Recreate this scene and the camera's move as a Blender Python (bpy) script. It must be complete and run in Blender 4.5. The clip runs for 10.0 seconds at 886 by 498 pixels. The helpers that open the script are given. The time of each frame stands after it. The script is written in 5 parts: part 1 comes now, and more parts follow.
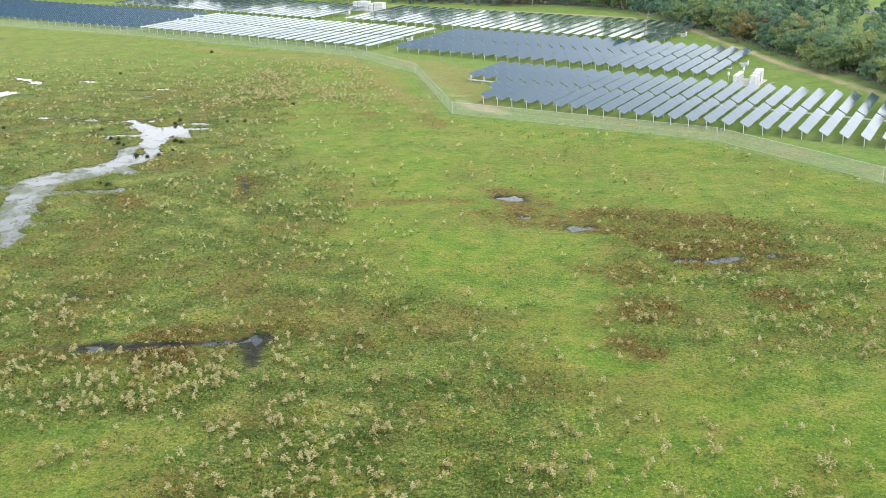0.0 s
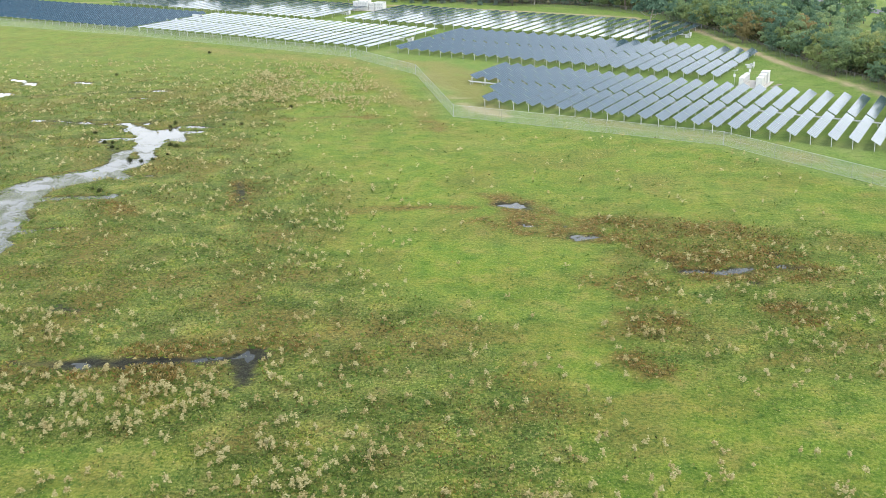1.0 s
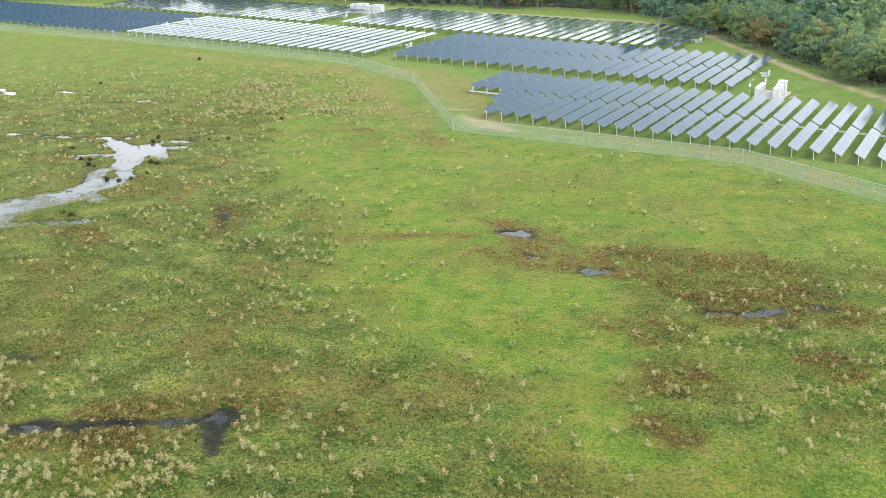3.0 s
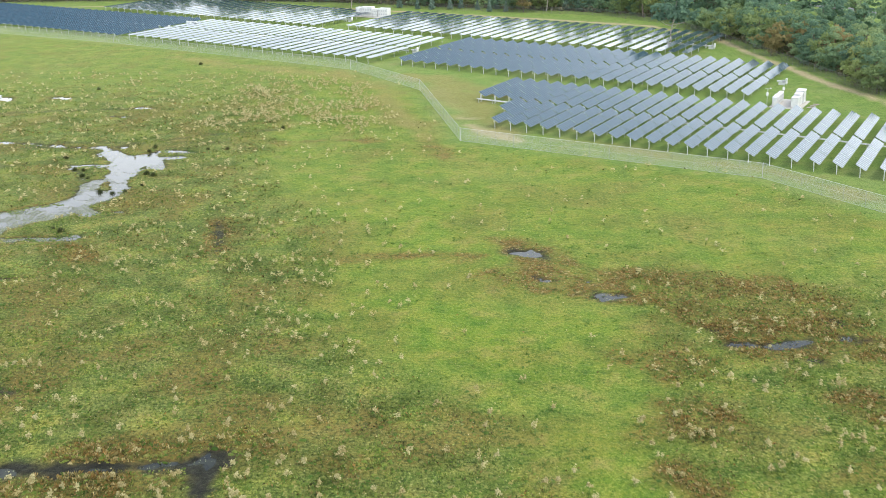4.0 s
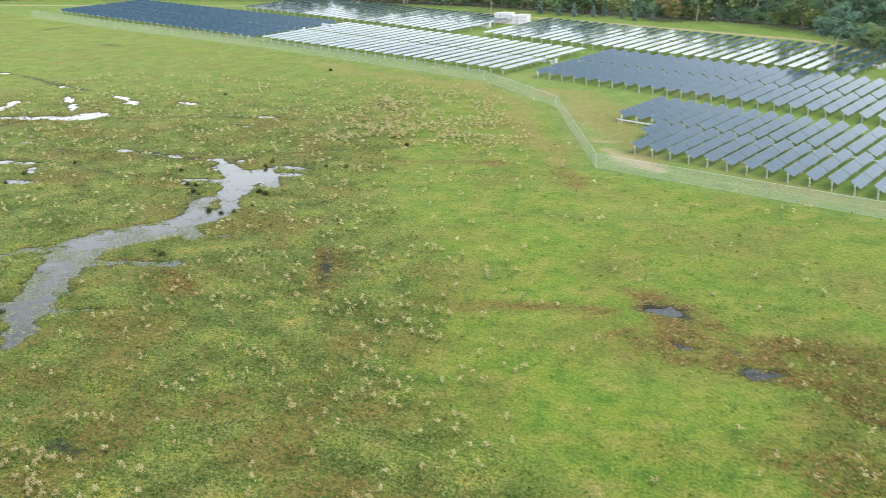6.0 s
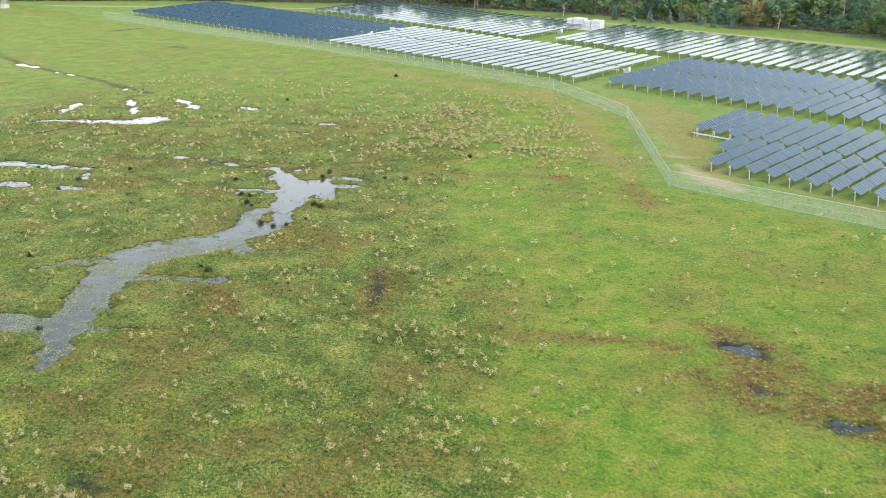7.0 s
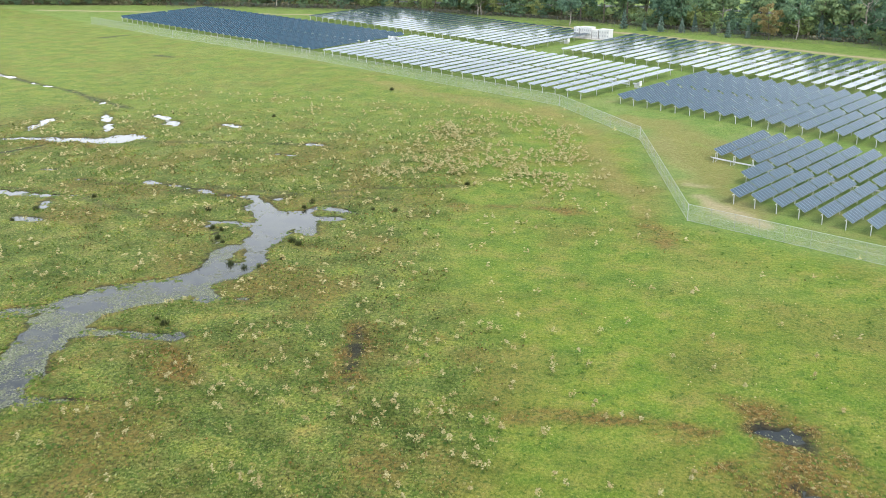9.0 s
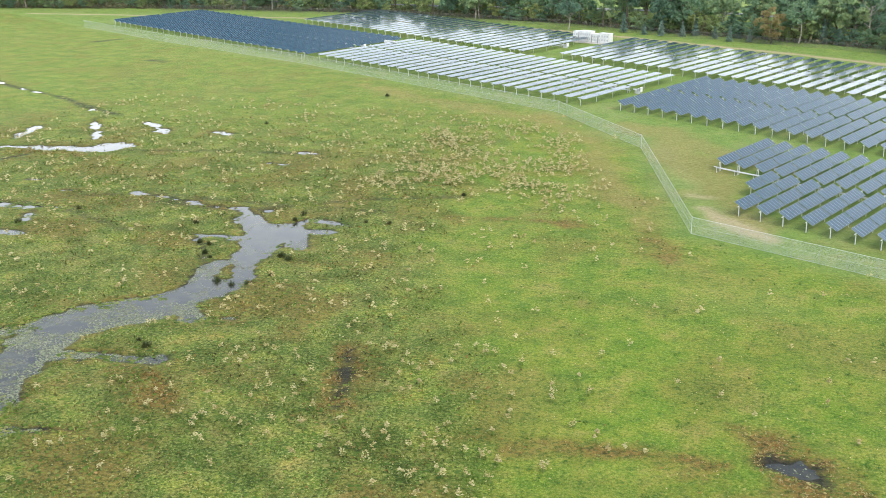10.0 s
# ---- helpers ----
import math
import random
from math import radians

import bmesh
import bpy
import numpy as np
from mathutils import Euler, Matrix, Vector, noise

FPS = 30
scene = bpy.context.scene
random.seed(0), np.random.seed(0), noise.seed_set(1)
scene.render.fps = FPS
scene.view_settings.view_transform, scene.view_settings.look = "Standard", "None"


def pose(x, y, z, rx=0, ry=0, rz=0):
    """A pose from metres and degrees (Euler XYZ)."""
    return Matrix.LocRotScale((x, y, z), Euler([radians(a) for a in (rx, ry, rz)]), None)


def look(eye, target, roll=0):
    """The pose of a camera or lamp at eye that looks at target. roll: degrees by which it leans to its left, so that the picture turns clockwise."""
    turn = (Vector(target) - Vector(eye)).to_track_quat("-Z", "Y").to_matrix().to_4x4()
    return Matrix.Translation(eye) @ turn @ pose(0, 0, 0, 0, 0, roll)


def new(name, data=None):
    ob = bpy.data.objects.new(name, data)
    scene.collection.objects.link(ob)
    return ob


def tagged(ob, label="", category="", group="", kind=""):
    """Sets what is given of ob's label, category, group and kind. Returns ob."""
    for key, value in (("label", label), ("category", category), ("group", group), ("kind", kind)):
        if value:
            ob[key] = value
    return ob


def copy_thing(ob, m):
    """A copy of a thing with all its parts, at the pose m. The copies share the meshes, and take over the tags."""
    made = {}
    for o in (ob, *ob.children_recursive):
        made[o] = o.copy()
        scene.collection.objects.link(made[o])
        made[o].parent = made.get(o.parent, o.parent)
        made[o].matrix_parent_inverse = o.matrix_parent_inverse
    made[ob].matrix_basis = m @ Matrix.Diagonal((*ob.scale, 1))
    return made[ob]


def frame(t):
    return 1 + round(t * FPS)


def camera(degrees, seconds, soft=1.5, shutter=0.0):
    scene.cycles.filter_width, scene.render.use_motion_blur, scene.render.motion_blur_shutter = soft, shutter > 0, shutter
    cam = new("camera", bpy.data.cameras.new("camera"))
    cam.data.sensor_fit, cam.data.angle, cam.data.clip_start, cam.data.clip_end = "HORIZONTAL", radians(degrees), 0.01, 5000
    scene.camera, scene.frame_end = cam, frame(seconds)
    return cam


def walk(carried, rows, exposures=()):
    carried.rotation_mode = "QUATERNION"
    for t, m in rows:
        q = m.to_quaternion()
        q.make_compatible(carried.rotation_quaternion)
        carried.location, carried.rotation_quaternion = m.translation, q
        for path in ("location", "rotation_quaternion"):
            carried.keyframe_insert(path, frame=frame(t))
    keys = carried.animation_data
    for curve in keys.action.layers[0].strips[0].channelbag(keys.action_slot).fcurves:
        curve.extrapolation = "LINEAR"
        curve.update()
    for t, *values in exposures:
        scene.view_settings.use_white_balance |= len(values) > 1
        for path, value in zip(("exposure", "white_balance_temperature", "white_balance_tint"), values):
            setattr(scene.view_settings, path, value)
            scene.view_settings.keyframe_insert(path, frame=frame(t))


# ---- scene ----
cam = camera(45.7, 10.0, soft=0.7, shutter=0.6)
PATH = [
    (0, (1.918, -8.24, 47.712), (1.685, -6.366, 47.053), -1.5),
    (0.5, (1.733, -6.398, 47.788), (1.5, -4.525, 47.127), -1.5),
    (1, (1.64, -3.652, 47.776), (1.404, -1.78, 47.114), -1.5),
    (1.5, (1.32, -0.566, 47.731), (1.084, 1.307, 47.068), -1.5),
    (2, (1.057, 2.826, 47.819), (0.821, 4.697, 47.155), -1.5),
    (2.5, (0.796, 6.357, 47.846), (0.559, 8.229, 47.181), -1.5),
    (4, (-0.488, 17.903, 48.013), (-0.738, 19.773, 47.35), -1.4),
    (4.5, (-0.838, 21.899, 47.96), (-1.14, 23.763, 47.3), -1.4),
    (5, (-1.172, 26.068, 48.071), (-1.538, 27.92, 47.412), -1.3),
    (5.5, (-1.705, 30.06, 48.309), (-2.132, 31.9, 47.65), -1.1),
    (6, (-2.033, 34.269, 48.514), (-2.529, 36.091, 47.855), -1.1),
    (7.3, (-3.834, 45.95, 47.966), (-4.465, 47.732, 47.315), -1.0),
    (7.5, (-4.223, 47.772, 47.99), (-4.853, 49.555, 47.338), -1.0),
    (8, (-5.211, 52.431, 47.909), (-5.842, 54.214, 47.258), -0.9),
    (8.5, (-6.473, 57.089, 47.922), (-7.103, 58.873, 47.272), -0.8),
    (9, (-7.539, 61.194, 47.885), (-8.169, 62.978, 47.237), -0.8),
    (9.5, (-8.417, 64.61, 47.909), (-9.046, 66.396, 47.264), -0.8),
    (10, (-8.888, 66.652, 47.955), (-9.516, 68.437, 47.31), -0.8),
]
walk(cam, [(t, look(eye, target, roll)) for t, eye, target, roll in PATH])


# ---- sky, sun and exposure ----
world = bpy.data.worlds.new("sky")
scene.world = world
world.use_nodes = True
wn, wl = world.node_tree.nodes, world.node_tree.links
wn.clear()
SUN_UP, SUN_AZ = 52.0, 122.0          # degrees above the horizon; clockwise from +y
sky = wn.new("ShaderNodeTexSky")
sky.sky_type, sky.sun_disc = "NISHITA", False
sky.sun_elevation, sky.sun_rotation = radians(SUN_UP), radians(SUN_AZ)
sky.dust_density, sky.air_density = 1.0, 1.0
w_sep = wn.new("ShaderNodeSeparateXYZ")
w_tex = wn.new("ShaderNodeTexCoord")
wl.new(w_tex.outputs["Generated"], w_sep.inputs[0])
# thin cloud: a flat layer overhead, thicker towards the horizon
w_up = wn.new("ShaderNodeMath"); w_up.operation = "MAXIMUM"; w_up.inputs[1].default_value = 0.04
wl.new(w_sep.outputs["Z"], w_up.inputs[0])
w_dx = wn.new("ShaderNodeMath"); w_dx.operation = "DIVIDE"
w_dy = wn.new("ShaderNodeMath"); w_dy.operation = "DIVIDE"
wl.new(w_sep.outputs["X"], w_dx.inputs[0]); wl.new(w_up.outputs[0], w_dx.inputs[1])
wl.new(w_sep.outputs["Y"], w_dy.inputs[0]); wl.new(w_up.outputs[0], w_dy.inputs[1])
w_xy = wn.new("ShaderNodeCombineXYZ")
wl.new(w_dx.outputs[0], w_xy.inputs[0]); wl.new(w_dy.outputs[0], w_xy.inputs[1])
w_noise = wn.new("ShaderNodeTexNoise")
w_noise.inputs["Scale"].default_value, w_noise.inputs["Detail"].default_value = 0.55, 6
wl.new(w_xy.outputs[0], w_noise.inputs["Vector"])
w_cov = wn.new("ShaderNodeMapRange")
w_cov.inputs["From Min"].default_value, w_cov.inputs["From Max"].default_value = 0.40, 0.62
wl.new(w_noise.outputs["Fac"], w_cov.inputs["Value"])
w_low = wn.new("ShaderNodeMapRange")
w_low.inputs["From Min"].default_value, w_low.inputs["From Max"].default_value = 0.50, 0.10
wl.new(w_sep.outputs["Z"], w_low.inputs["Value"])
w_fac = wn.new("ShaderNodeMath"); w_fac.operation = "MAXIMUM"
w_thin = wn.new("ShaderNodeMath"); w_thin.operation = "MULTIPLY"; w_thin.inputs[1].default_value = 0.35
wl.new(w_cov.outputs[0], w_thin.inputs[0])
wl.new(w_thin.outputs[0], w_fac.inputs[0]); wl.new(w_low.outputs[0], w_fac.inputs[1])
w_mul = wn.new("ShaderNodeMath"); w_mul.operation = "MULTIPLY"; w_mul.inputs[1].default_value = 0.85
wl.new(w_fac.outputs[0], w_mul.inputs[0])
w_mix = wn.new("ShaderNodeMix"); w_mix.data_type = "RGBA"
wl.new(w_mul.outputs[0], w_mix.inputs["Factor"])
wl.new(sky.outputs[0], w_mix.inputs["A"])
w_mix.inputs["B"].default_value = (16.0, 16.3, 16.6, 1)
w_bg = wn.new("ShaderNodeBackground"); w_bg.inputs["Strength"].default_value = 0.13
w_out = wn.new("ShaderNodeOutputWorld")
wl.new(w_mix.outputs["Result"], w_bg.inputs[0]); wl.new(w_bg.outputs[0], w_out.inputs[0])

sun_data = bpy.data.lights.new("sun", "SUN")
sun_data.energy, sun_data.angle, sun_data.color = 1.35, radians(32), (1.0, 0.94, 0.84)
sun = new("sun", sun_data)
_a, _e = radians(SUN_AZ), radians(SUN_UP)
sun.matrix_world = look((math.sin(_a) * math.cos(_e) * 300, math.cos(_a) * math.cos(_e) * 300, math.sin(_e) * 300), (0, 0, 0))
scene.view_settings.exposure = 1.05

rng = np.random.default_rng(7)


# ---- materials ----
def material(name, rough=0.8, metal=0.0, colour=(0.5, 0.5, 0.5), spec=0.5):
    m = bpy.data.materials.new(name)
    m.use_nodes = True
    b = m.node_tree.nodes["Principled BSDF"]
    b.inputs["Base Color"].default_value = (*colour, 1)
    b.inputs["Roughness"].default_value, b.inputs["Metallic"].default_value = rough, metal
    b.inputs["Specular IOR Level"].default_value = spec
    return m, m.node_tree.nodes, m.node_tree.links, b


def noise_node(n, l, scale, detail=4, vector=None, rough=0.55):
    t = n.new("ShaderNodeTexNoise")
    t.inputs["Scale"].default_value, t.inputs["Detail"].default_value = scale, detail
    t.inputs["Roughness"].default_value = rough
    if vector is None:
        g = n.new("ShaderNodeNewGeometry")
        vector = g.outputs["Position"]
    l.new(vector, t.inputs["Vector"])
    return t.outputs["Fac"]


def ramp(n, l, fac, stops):
    r = n.new("ShaderNodeValToRGB")
    e = r.color_ramp.elements
    while len(e) < len(stops):
        e.new(0.5)
    for el, (p, c) in zip(e, stops):
        el.position, el.color = p, (*c, 1)
    l.new(fac, r.inputs[0])
    return r.outputs[0]


def blend(n, l, fac, a, b, kind="MIX"):
    m = n.new("ShaderNodeMix")
    m.data_type, m.blend_type = "RGBA", kind
    for sock, v in (("Factor", fac), ("A", a), ("B", b)):
        if isinstance(v, bpy.types.NodeSocket):
            l.new(v, m.inputs[sock])
        else:
            m.inputs[sock].default_value = v if sock == "Factor" else (*v, 1)
    return m.outputs["Result"]


def mapped(n, l, v, lo, hi, a=0.0, b=1.0):
    m = n.new("ShaderNodeMapRange")
    for k, x in (("From Min", lo), ("From Max", hi), ("To Min", a), ("To Max", b)):
        m.inputs[k].default_value = x
    l.new(v, m.inputs["Value"])
    return m.outputs[0]


def bumped(n, l, b, fac, strength, dist):
    u = n.new("ShaderNodeBump")
    u.inputs["Strength"].default_value, u.inputs["Distance"].default_value = strength, dist
    l.new(fac, u.inputs["Height"])
    l.new(u.outputs[0], b.inputs["Normal"])


def plain(name, colour, rough=0.6, metal=0.0, vary=0.12, scale=3.0):
    """Paint, metal or concrete with weathering at two scales."""
    m, n, l, b = material(name, rough, metal, colour)
    a = noise_node(n, l, scale, 5)
    c = noise_node(n, l, scale * 9, 3)
    dark = tuple(x * (1 - 2 * vary) for x in colour)
    lite = tuple(min(1, x * (1 + vary)) for x in colour)
    first = ramp(n, l, a, [(0.35, dark), (0.65, lite)])
    l.new(blend(n, l, mapped(n, l, c, 0.45, 0.75, 0, 0.3), first, dark), b.inputs["Base Color"])
    return m


def leafy(name, stops, rough=0.6, sss=0.0, drift=False, own=(1.0, 0.6, -0.3), haze_sheen=0.0):
    """Leaves and petals: colour by island, with a little of the light coming through."""
    m, n, l, b = material(name, rough, 0, stops[0][1], 0.25)
    g = n.new("ShaderNodeNewGeometry")
    o = n.new("ShaderNodeObjectInfo")
    add = n.new("ShaderNodeMath"); add.operation = "ADD"
    # own: how far single leaves differ, how far whole plants differ, and where both begin
    l.new(mapped(n, l, g.outputs["Random Per Island"], 0, 1, 0, own[0]), add.inputs[0])
    shift = mapped(n, l, o.outputs["Random"], 0, 1, own[2], own[2] + own[1])
    l.new(shift, add.inputs[1])
    col = ramp(n, l, add.outputs[0], stops)
    if drift:
        lie = noise_node(n, l, 0.17, 5, None, 0.66)
        col = blend(n, l, 1.0, col, ramp(n, l, lie, [(0.36, (0.58, 0.66, 0.56)), (0.50, (1, 1, 1)), (0.66, (1.30, 1.20, 1.08))]), "MULTIPLY")
    l.new(col, b.inputs["Base Color"])
    # sheen pales leaves at grazing angles, standing in for distance haze
    b.inputs["Sheen Weight"].default_value, b.inputs["Sheen Roughness"].default_value = haze_sheen, 0.3
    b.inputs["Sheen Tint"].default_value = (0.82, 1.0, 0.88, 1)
    if sss:
        tr = n.new("ShaderNodeBsdfTranslucent")
        l.new(col, tr.inputs[0])
        mx = n.new("ShaderNodeMixShader"); mx.inputs[0].default_value = sss
        out = n["Material Output"]
        l.new(b.outputs[0], mx.inputs[1]); l.new(tr.outputs[0], mx.inputs[2]); l.new(mx.outputs[0], out.inputs[0])
    return m


def ground_material():
    m, n, l, b = material("pasture", 0.95, 0, (0.1, 0.15, 0.04), 0.1)

    def attr(name):
        a = n.new("ShaderNodeAttribute")
        a.attribute_name = name
        return a.outputs["Fac"]

    g = n.new("ShaderNodeNewGeometry").outputs["Position"]
    big = noise_node(n, l, 0.035, 4, g)
    mid = noise_node(n, l, 0.22, 5, g, 0.62)
    fine = noise_node(n, l, 1.5, 5, g, 0.7)
    grain = noise_node(n, l, 7.0, 4, g, 0.7)
    lush = ramp(n, l, mid, [(0.30, (0.060, 0.138, 0.012)), (0.45, (0.120, 0.192, 0.018)), (0.56, (0.174, 0.212, 0.026)), (0.70, (0.255, 0.228, 0.060))])
    weedy = ramp(n, l, mid, [(0.30, (0.048, 0.080, 0.014)), (0.44, (0.080, 0.128, 0.021)), (0.54, (0.133, 0.160, 0.032)), (0.66, (0.183, 0.165, 0.050)), (0.78, (0.190, 0.116, 0.042))])
    col = blend(n, l, attr("lush"), weedy, lush)
    yellow = mapped(n, l, big, 0.50, 0.70, 0, 0.3)
    col = blend(n, l, yellow, col, (0.230, 0.220, 0.070))
    mown = ramp(n, l, mid, [(0.3, (0.095, 0.180, 0.034)), (0.55, (0.145, 0.220, 0.046)), (0.75, (0.225, 0.230, 0.080))])
    col = blend(n, l, attr("mown"), col, mown)
    # tufts: small dark and light marks, with shade painted between the weeds
    leafs = noise_node(n, l, 3.0, 5, g, 0.75)
    rough = mapped(n, l, attr("lush"), 0.2, 0.9, 0.90, 0.62)
    smooth = mapped(n, l, attr("mown"), 0.3, 0.9, 1.0, 0.5)

    def marks(src, lo, hi, most):
        k = n.new("ShaderNodeMath"); k.operation = "MULTIPLY"
        l.new(mapped(n, l, src, lo, hi, 0, most), k.inputs[0]); l.new(rough, k.inputs[1])
        k2 = n.new("ShaderNodeMath"); k2.operation = "MULTIPLY"
        l.new(k.outputs[0], k2.inputs[0]); l.new(smooth, k2.inputs[1])
        return k2.outputs[0]

    patchy = noise_node(n, l, 0.62, 5, g, 0.7)
    shade = blend(n, l, attr("lush"), (0.032, 0.050, 0.011), (0.050, 0.120, 0.012))
    pale = blend(n, l, attr("lush"), (0.310, 0.320, 0.105), (0.290, 0.325, 0.065))
    far_marks = mapped(n, l, patchy, 0.50, 0.34, 0, 0.72)
    col = blend(n, l, far_marks, col, (0.060, 0.110, 0.020))
    col = blend(n, l, mapped(n, l, patchy, 0.55, 0.70, 0, 0.5), col, (0.215, 0.235, 0.055))
    col = blend(n, l, marks(fine, 0.48, 0.36, 0.8), col, shade)
    col = blend(n, l, marks(leafs, 0.52, 0.64, 0.85), col, pale)
    col = blend(n, l, marks(leafs, 0.49, 0.39, 0.95), col, shade)
    # drifts of darker and lighter growth, a few metres across
    drift = noise_node(n, l, 0.17, 5, g, 0.66)
    span = blend(n, l, attr("lush"), ramp(n, l, drift, [(0.36, (0.62, 0.64, 0.52)), (0.50, (1, 1, 1)), (0.66, (1.44, 1.34, 1.10))]), (1, 1, 1))
    col = blend(n, l, 1.0, col, span, "MULTIPLY")
    rust = ramp(n, l, fine, [(0.32, (0.036, 0.036, 0.012)), (0.44, (0.090, 0.080, 0.023)), (0.55, (0.205, 0.120, 0.034)), (0.66, (0.125, 0.140, 0.030))])
    col = blend(n, l, attr("rust"), col, rust)
    withered = ramp(n, l, fine, [(0.35, (0.150, 0.130, 0.040)), (0.5, (0.230, 0.165, 0.060)), (0.66, (0.330, 0.240, 0.110))])
    col = blend(n, l, attr("scuff"), col, withered)
    dry = ramp(n, l, fine, [(0.3, (0.25, 0.20, 0.11)), (0.7, (0.43, 0.36, 0.22))])
    col = blend(n, l, attr("sand"), col, dry)
    mud = ramp(n, l, fine, [(0.35, (0.012, 0.012, 0.010)), (0.7, (0.034, 0.034, 0.026))])
    col = blend(n, l, attr("mud"), col, mud)
    col = blend(n, l, mapped(n, l, grain, 0.36, 0.66, 0.55, 1.4), (0, 0, 0), col)
    l.new(mapped(n, l, attr("mud"), 0.3, 0.9, 0.95, 0.85), b.inputs["Roughness"])
    l.new(col, b.inputs["Base Color"])
    # sheen of the grass at low angles, raised to stand in for distance haze
    b.inputs["Sheen Weight"].default_value, b.inputs["Sheen Roughness"].default_value = 0.18, 0.24
    b.inputs["Sheen Tint"].default_value = (0.88, 1.0, 0.40, 1)
    bumped(n, l, b, fine, 0.8, 0.25)
    return m


def water_material():
    """Clear dark water, with a dull broken skin of scum where the mesh says so."""
    m, n, l, b = material("pond_water", 0.05, 0, (0.020, 0.024, 0.018), 0.5)
    b.inputs["IOR"].default_value = 1.33
    f = noise_node(n, l, 0.5, 4)
    clear = ramp(n, l, f, [(0.4, (0.016, 0.018, 0.014)), (0.65, (0.045, 0.048, 0.028))])
    a = n.new("ShaderNodeAttribute"); a.attribute_name = "scum"
    lie = mapped(n, l, noise_node(n, l, 0.30, 6, None, 0.68), 0.47, 0.64)
    rags = mapped(n, l, noise_node(n, l, 2.4, 5, None, 0.75), 0.44, 0.58)
    k = n.new("ShaderNodeMath"); k.operation = "MULTIPLY"
    l.new(lie, k.inputs[0]); l.new(rags, k.inputs[1])
    k2 = n.new("ShaderNodeMath"); k2.operation = "MULTIPLY"
    l.new(k.outputs[0], k2.inputs[0]); l.new(a.outputs["Fac"], k2.inputs[1])
    skin = ramp(n, l, noise_node(n, l, 5.0, 4), [(0.35, (0.070, 0.078, 0.045)), (0.65, (0.170, 0.178, 0.110))])
    l.new(blend(n, l, k2.outputs[0], clear, skin), b.inputs["Base Color"])
    l.new(mapped(n, l, k2.outputs[0], 0, 1, 0.05, 0.75), b.inputs["Roughness"])
    l.new(mapped(n, l, k2.outputs[0], 0, 1, 0.5, 0.15), b.inputs["Specular IOR Level"])
    bumped(n, l, b, noise_node(n, l, 3.0, 2), 0.03, 0.05)
    return m


def panel_material():
    m, n, l, b = material("solar_glass", 0.10, 0, (0.02, 0.035, 0.075), 0.78)
    g = n.new("ShaderNodeNewGeometry")
    t = noise_node(n, l, 0.9, 4)
    b.inputs["Specular Tint"].default_value = (0.84, 1.0, 0.90, 1)
    c = ramp(n, l, g.outputs["Random Per Island"], [(0.0, (0.012, 0.040, 0.058)), (1.0, (0.020, 0.056, 0.080))])
    l.new(blend(n, l, mapped(n, l, t, 0.5, 0.8, 0, 0.25), c, (0.12, 0.12, 0.12)), b.inputs["Base Color"])
    l.new(mapped(n, l, t, 0.3, 0.7, 0.07, 0.16), b.inputs["Roughness"])
    return m


def mesh_fabric(colour=(0.46, 0.47, 0.45)):
    """Chain-link wire: two families of slanting wires, open between."""
    m, n, l, b = material("chain_link", 0.6, 0.0, colour)
    tc = n.new("ShaderNodeTexCoord")
    sp = n.new("ShaderNodeSeparateXYZ")
    l.new(tc.outputs["Object"], sp.inputs[0])
    hits = []
    for sign in (1, -1):
        a = n.new("ShaderNodeMath"); a.operation = "MULTIPLY_ADD"; a.inputs[1].default_value = sign
        l.new(sp.outputs["Z"], a.inputs[0]); l.new(sp.outputs["X"], a.inputs[2])
        s = n.new("ShaderNodeMath"); s.operation = "MULTIPLY"; s.inputs[1].default_value = 14.0
        l.new(a.outputs[0], s.inputs[0])
        f = n.new("ShaderNodeMath"); f.operation = "FRACT"
        l.new(s.outputs[0], f.inputs[0])
        c = n.new("ShaderNodeMath"); c.operation = "LESS_THAN"; c.inputs[1].default_value = 0.10
        l.new(f.outputs[0], c.inputs[0])
        hits.append(c.outputs[0])
    mx = n.new("ShaderNodeMath"); mx.operation = "MAXIMUM"
    l.new(hits[0], mx.inputs[0]); l.new(hits[1], mx.inputs[1])
    tr = n.new("ShaderNodeBsdfTransparent")
    ms = n.new("ShaderNodeMixShader")
    l.new(mx.outputs[0], ms.inputs[0]); l.new(tr.outputs[0], ms.inputs[1]); l.new(b.outputs[0], ms.inputs[2])
    l.new(ms.outputs[0], n["Material Output"].inputs[0])
    return m


GROUND, WATER, GLASS, FABRIC = ground_material(), water_material(), panel_material(), mesh_fabric()
FABRIC_DULL = mesh_fabric((0.10, 0.10, 0.09))
ALU = plain("aluminium_frame", (0.28, 0.30, 0.32), 0.45, 0.6, 0.06)
RAIL = plain("fence_steel", (0.46, 0.48, 0.47), 0.55, 0.2, 0.1)
POST = plain("fence_post_steel", (0.26, 0.28, 0.26), 0.6, 0.2, 0.1)
GALV = plain("galvanised_steel", (0.62, 0.63, 0.62), 0.5, 0.35, 0.08)
WHITE = plain("white_cabinet_paint", (0.62, 0.62, 0.60), 0.45, 0, 0.06, 1.2)
GREY = plain("grey_vent_paint", (0.42, 0.43, 0.43), 0.5, 0, 0.08)
CONCRETE = plain("concrete", (0.45, 0.43, 0.38), 0.9, 0, 0.12)
BARK = plain("bark", (0.16, 0.13, 0.10), 0.95, 0, 0.25, 1.5)
PALE_BARK = plain("pale_bark", (0.38, 0.34, 0.29), 0.95, 0, 0.25, 1.5)
TREE = (0.40, 0.80, -0.10)
